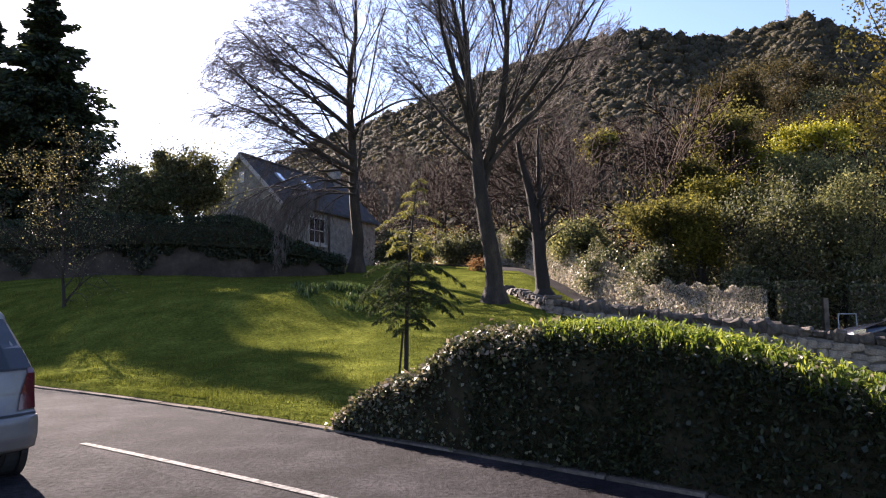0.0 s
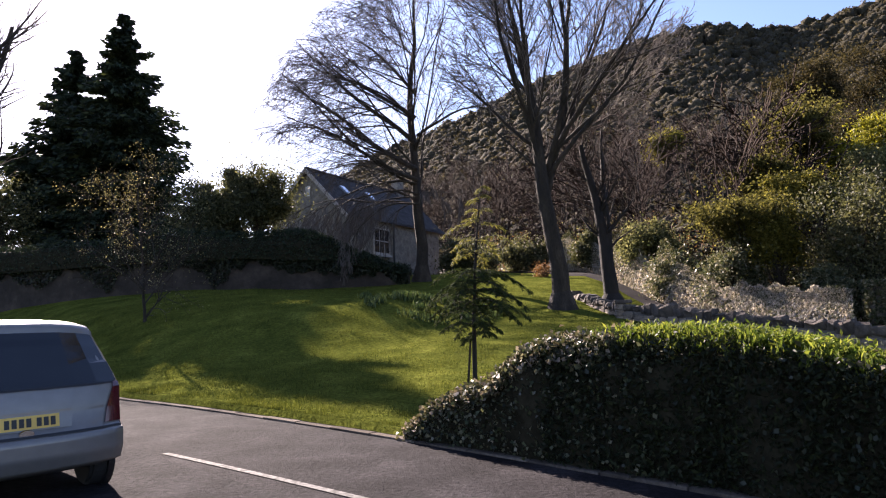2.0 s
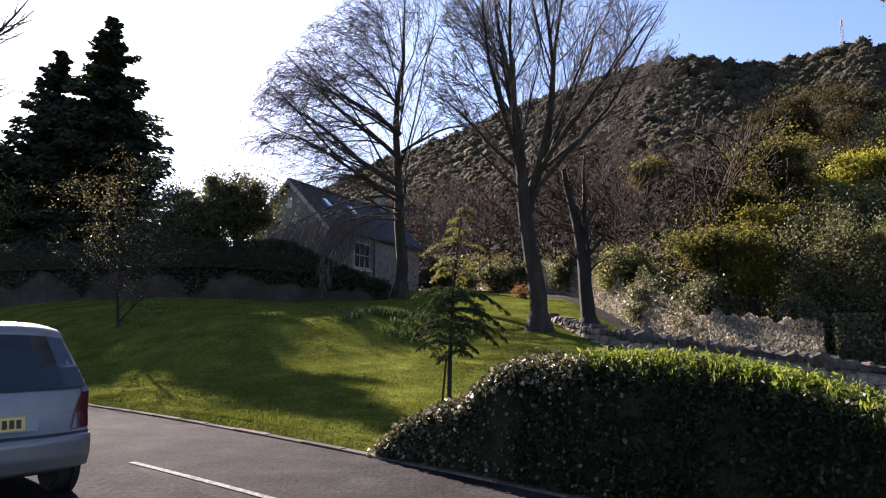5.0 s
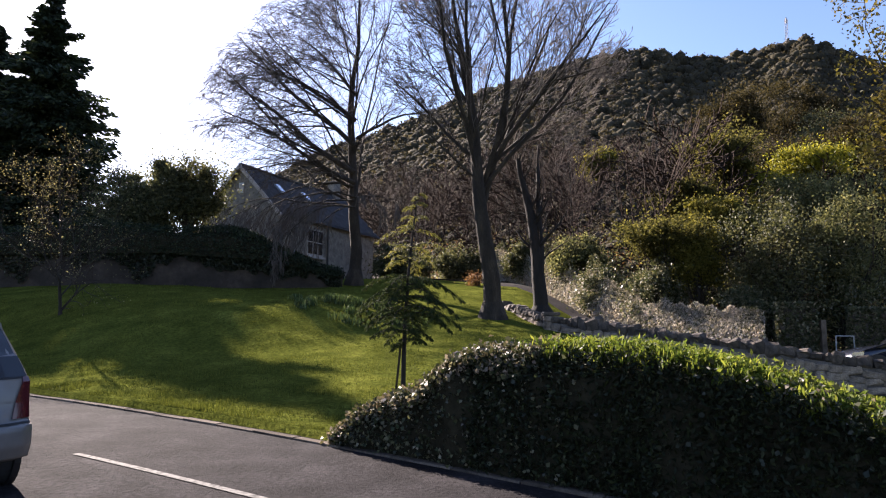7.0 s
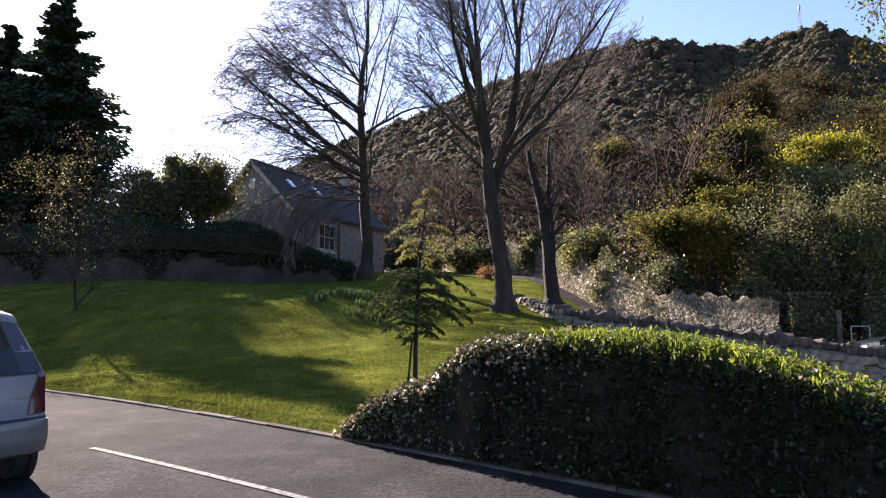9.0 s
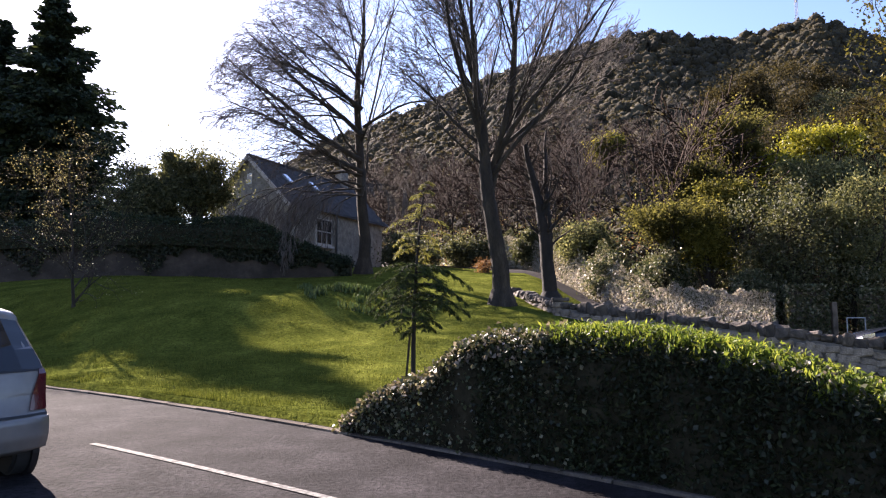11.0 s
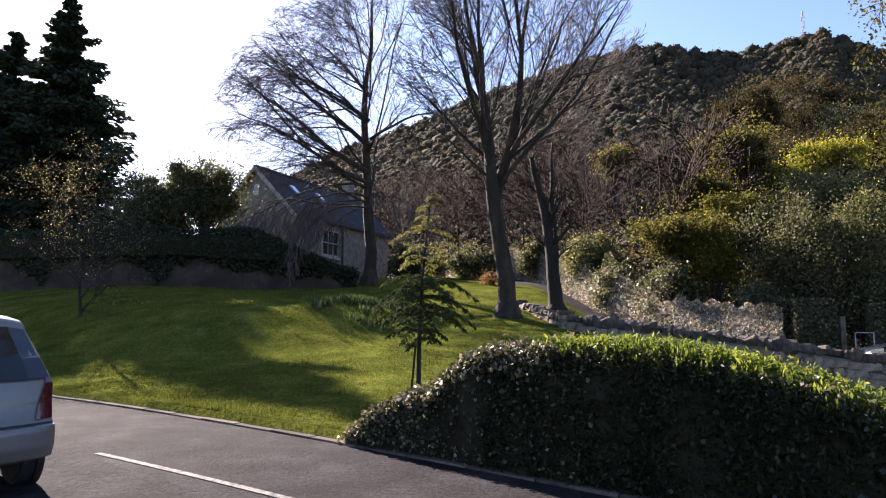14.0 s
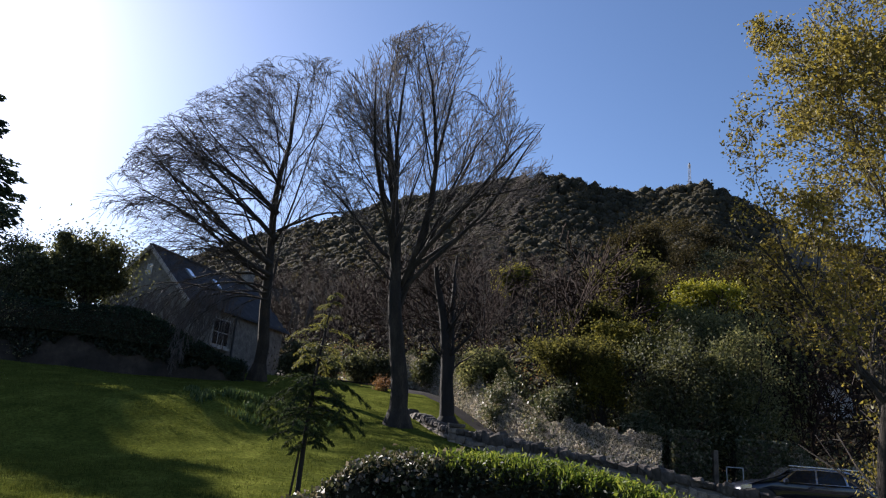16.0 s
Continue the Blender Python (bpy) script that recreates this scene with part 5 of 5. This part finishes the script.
def estate_car():
    x, y = 17.75, 21.55
    c = thing("dark_estate_car", (x, y, float(np.interp(15.6, lane[::-1, 0], lane_z[::-1])) + 0.0), "dark blue estate car with chrome window trim in the lane", "car", rz=69)
    o = [(0.15, 0.25), (0.02, 0.35), (0.0, 0.62), (0.05, 0.85), (0.12, 0.98), (0.45, 1.32), (0.62, 1.40), (1.2, 1.45), (2.0, 1.46), (2.6, 1.40), (3.0, 1.22), (3.35, 0.98), (3.9, 0.90),
         (4.4, 0.78), (4.58, 0.62), (4.6, 0.40), (4.5, 0.25)]
    k = CarSkin(o, 0.89, 0.93, 0.60, 1.46, 0.22)
    part("body", k.body(), NAVY, c, "dark blue painted body", True)
    for sgn in (-1, 1):
        part("window_trim", k.side(sgn, [(0.42, 0.97), (3.20, 0.95), (2.62, 1.355), (2.0, 1.405), (1.2, 1.40), (0.8, 1.35)], 0.008), CHROME, c, "chrome window surround")
        part("side_window", k.side(sgn, [(0.52, 0.99), (1.10, 0.99), (1.16, 1.37), (0.86, 1.33)], 0.016), CAR_GLASS, c)
        part("side_window", k.side(sgn, [(1.17, 0.99), (2.02, 0.98), (1.98, 1.385), (1.23, 1.38)], 0.016), CAR_GLASS, c)
        part("side_window", k.side(sgn, [(2.08, 0.98), (3.08, 0.97), (2.60, 1.33), (2.04, 1.385)], 0.016), CAR_GLASS, c)
        part("roof_rail", box((0.035, 1.9, 0.035), (sgn * 0.57, 1.6, 1.475), 0.012), CHROME, c, "bright roof rail")
        part("headlight", k.side(sgn, [(4.05, 0.66), (4.42, 0.62), (4.38, 0.74), (4.05, 0.80)]), CHROME, c)
        part("door_mirror", box((0.2, 0.12, 0.14), (sgn * 0.98, 3.0, 1.0), 0.04), NAVY, c)
        part("sill", box((0.04, 2.4, 0.1), (sgn * 0.9, 2.3, 0.3), 0.015), CAR_PLASTIC, c)
        for yy in (0.85, 3.65):
            wheel(c, sgn * 0.88, yy, 0.32)
    part("windscreen", box((1.2, 0.6, 0.03), (0, 3.02, 1.215), 0.01, Matrix.Rotation(-0.62, 4, "X")), CAR_GLASS, c)


estate_car()

# ---- gate in the bank wall ----
for gx0, gy0, wd, label in ((14.2, 27.4, 1.25, "ivy-covered stone gate pier beside the lane"), (16.95, 26.8, 1.5, "broad ivy-covered stone gate pier beside the lane")):
    zz = gz(gx0, gy0)
    pr = thing("gate_pier", (gx0, gy0, zz), label, "pier", "gate piers", rz=-18)
    part("pier_body", box((wd, 0.7, 3.0), (0, 0, 0.9), 0.05), MORTAR, pr)
    part("cap", box((wd + 0.12, 0.82, 0.16), (0, 0, 2.42), 0.04), STONE, pr)
    rng = np.random.default_rng(int(gx0 * 10))
    q = rng.uniform(-1, 1, (14000, 3)) * np.array([wd / 2 + 0.12, 0.5, 1.45]) + np.array([0, 0, 1.3])
    q = q[(np.abs(q[:, 0]) > wd / 2 - 0.05) | (np.abs(q[:, 1]) > 0.3) | (q[:, 2] > 2.4)]
    tagged(link_mesh("ivy", *leaves(q, 0.13, 0.10, rng), IVY_LEAF, pr), kind="stuff")
post = part("gate_post", box((0.2, 0.2, 2.3), (14.98, 26.85, gz(15, 26.8) + 1.0), 0.02), KERB_STONE)
tagged(post, "pale square timber gate post by the pier", "post")
gate = thing("metal_gate", (15.5, 26.3, gz(15.5, 26.3) + 0.55), "small galvanised metal gate standing half open", "gate", rz=-10)
for sz, at in (((0.04, 0.04, 1.0), (-0.32, 0, 0.55)), ((0.04, 0.04, 1.0), (0.32, 0, 0.55)), ((0.68, 0.04, 0.04), (0, 0, 1.03)), ((0.68, 0.04, 0.04), (0, 0, 0.25))):
    part("bar", box(sz, at, 0.01), STEEL, gate)

# ---- mast on the hilltop ----
mx, my = 247 * math.sin(radians(27.8)), 247 * math.cos(radians(27.8))
mz = gz(mx, my)
mast = thing("radio_mast", (mx, my, mz), "thin grey lattice radio mast on the hilltop", "mast")
for k in range(3):
    a = k * 2.094
    part("leg", box((0.12, 0.12, 11), (0.45 * math.cos(a), 0.45 * math.sin(a), 5.5)), MAST_GREY, mast)
for k in range(9):
    part("brace", box((0.9, 0.08, 0.08), (0, 0.1 * (-1) ** k, 2 + k * 1.0), 0, Matrix.Rotation(0.5 * (-1) ** k, 4, "Y")), MAST_GREY, mast)
part("aerial", box((0.4, 0.35, 2.0), (0, 0, 10.4), 0.08), MAST_GREY, mast)

# ---- house among the trees on the slope ----
hx, hy = 43.5, 59.0
hz = gz(hx, hy)
fh = thing("hillside_house", (hx, hy, hz), "pale blue-grey house half hidden among slope trees", "house", rz=-30)
part("wall", prism([(-2.6, -1), (2.6, -1), (2.6, 3.2), (0, 4.6), (-2.6, 3.2)], 0, 6), BARGE, fh)
for sgn in (-1, 1):
    part("roof", box((3.3, 6.4, 0.14), (sgn * 1.42, 3, 3.98), 0.02, Matrix.Rotation(sgn * 0.494, 4, "Y")), SLATE, fh)
for xx in (-1.2, 1.2):
    wd = part("window", box((1.3, 0.1, 1.2), (xx, -0.04, 1.9), 0.02), WHITE_PAINT, fh)
    for s2 in (-0.3, 0.3):
        part("pane", box((0.5, 0.04, 1.0), (xx + s2, -0.1, 1.9)), GLASS_DARK, wd)

# ---- ivy and dry stems over the bank wall ----
for ln, n1, n2, nm in ((FAR_B, 80000, 26000, "bank_ivy"), (FAR, 6000, 14000, "bank_ivy_east")):
    rng = np.random.default_rng(len(nm))
    for n, mt, lo, hi, lf, nm2, lab in ((n1, PALE_STALK, 0.0, 2.25, 0.16, "dry_stems", "pale dry ivy stems covering the stone wall"), (n2, IVY_LEAF, 0.8, 2.3, 0.12, "ivy", "dark glossy ivy spilling over the stone wall")):
        t = rng.random(n) * (len(ln) - 1.001)
        i0 = t.astype(int)
        pp = ln[i0] + (ln[i0 + 1] - ln[i0]) * (t - i0)[:, None]
        h = lo + (hi - lo) * rng.random(n)
        h = h * np.array([0.95 + (0.35 if mt is PALE_STALK else 0.9) * noise.noise((a * 0.55, b * 0.55, 9.0)) + 0.12 * noise.noise((a * 2.1, b * 2.1, 4.0)) for a, b in pp])
        patch = np.array([noise.noise((a * 0.7, b * 0.7, c * 0.8)) for (a, b), c in zip(pp, h)])
        ok = patch > (-0.7 if mt is PALE_STALK else -0.2) + 0.25 * rng.normal(size=n)
        pp, h = pp[ok], h[ok]
        dirn = unit_rows(-pp) * ((0.30 + 0.75 * rng.random((len(pp), 1)) * np.clip(1.6 - h, 0.0, 1.0)[:, None]) - 0.16 * np.clip(h - 1.2, 0, 2)[:, None] * 2)
        q = np.c_[pp + dirn, ground(pp[:, 0], pp[:, 1]) + h]
        tagged(link_mesh(nm2, *leaves(q, lf, lf * (0.3 if mt is PALE_STALK else 0.7), rng, droop=1.3), mt), lab, "ivy", kind="stuff")


# ---- stones of the low walls, kerb stones ----


def stone_mesh(seed, size, rough=0.16, material=STONE):
    """A rounded, uneven block."""
    bm = bmesh.new()
    bmesh.ops.create_cube(bm, size=1)
    bmesh.ops.bevel(bm, geom=list(bm.edges), offset=0.16, segments=1, affect="EDGES")
    for v in bm.verts:
        v.co += Vector(noise.noise_vector(v.co * 1.6 + Vector((seed * 7.3, seed, 0)))) * rough
        v.co = Vector((v.co.x * size[0], v.co.y * size[1], v.co.z * size[2]))
    me = bpy.data.meshes.new("stone")
    bm.to_mesh(me)
    bm.free()
    me.materials.append(material)
    return me


COPES = [stone_mesh(k, (0.36, 0.46, 0.36), 0.26) for k in range(6)]
FACES = [stone_mesh(20 + k, (0.42, 0.16, 0.22), 0.1, FACE_STONE) for k in range(6)]
rng = random.Random(77)


def lay(parent, meshes, ln, step, off, up, scale=(0.6, 1.35), limit=300):
    d = np.concatenate([[0], np.cumsum(np.linalg.norm(np.diff(ln, axis=0), axis=1))])
    t, made = 0.1, 0
    while t < d[-1] - 0.05 and made < limit:
        px, py = float(np.interp(t, d, ln[:, 0])), float(np.interp(t, d, ln[:, 1]))
        qx, qy = float(np.interp(t + 0.1, d, ln[:, 0])), float(np.interp(t + 0.1, d, ln[:, 1]))
        a = math.atan2(qy - py, qx - px)
        k = rng.uniform(*scale)
        ob = new("stone", rng.choice(meshes))
        ob.parent = parent
        ob.matrix_world = (Matrix.Translation((px - math.sin(a) * off, py + math.cos(a) * off, float(low_top(px, py)) + up + rng.uniform(-0.03, 0.03)))
                           @ Euler((rng.uniform(-0.12, 0.12), rng.uniform(-0.2, 0.2), a + rng.uniform(-0.1, 0.1))).to_matrix().to_4x4()
                           @ Matrix.Diagonal((k, 1, rng.uniform(*scale), 1)))
        t += step * k
        made += 1


for nm, ln in (("wall_low_upper", LOW_A), ("wall_low", LOW_B)):
    host = bpy.data.objects[nm]
    lay(host, COPES, ln, 0.34, 0.0, -0.1)
    for row in range(3):
        lay(host, FACES, ln, 0.41, -0.17, -0.38 - row * 0.21)

pz = 1.0
pier = thing("wall_pier", (4.2, 26.1, pz), "square rubble stone pier ending the low wall", "pier")
part("core", box((0.46, 0.46, 0.9), (0, 0, 0.4), 0.03), MORTAR, pier)
for row in range(4):
    for k, (ox, oy, a) in enumerate(((0.12, -0.24, 0), (-0.13, -0.24, 0), (0.24, 0.1, 1.57), (0.24, -0.12, 1.57), (-0.24, 0.1, 1.57), (-0.24, -0.12, 1.57))):
        ob = new("stone", FACES[(row * 5 + k) % 6])
        ob.parent = pier
        ob.matrix_local = pose(ox, oy, 0.1 + row * 0.215, 0, 0, math.degrees(a)) @ Matrix.Diagonal((0.62, 0.8, 0.95, 1))
part("capstone", box((0.6, 0.6, 0.14), (0, 0, 0.94), 0.03), STONE, pier)

bed = bmesh.new()
box((0.01, 0.01, 0.01), (-13, 17.4, -0.03), 0, None, bed)
kerb = part("kerb", bed, KERB_STONE)
tagged(kerb, "worn pale stone kerb along the lawn edge", "kerb", kind="structure")
km = box((0.9, 0.2, 0.2), (0, 0, 0), 0.015)
kme = bpy.data.meshes.new("kerb_stone")
km.to_mesh(kme)
km.free()
kme.materials.append(KERB_STONE)
for side in (0, 1):
    x = -26.0
    while x < 14:
        px, py, a = along(x, 0.06 if side == 0 else 5.42)
        ob = new("kerb_stone", kme)
        ob.parent = kerb
        ob.matrix_world = pose(px, py, -0.072 + rng.uniform(-0.006, 0.006) + 0.02 * side, rng.uniform(-1, 1), 0, a + rng.uniform(-0.5, 0.5))
        x += 0.912 * math.cos(radians(a))
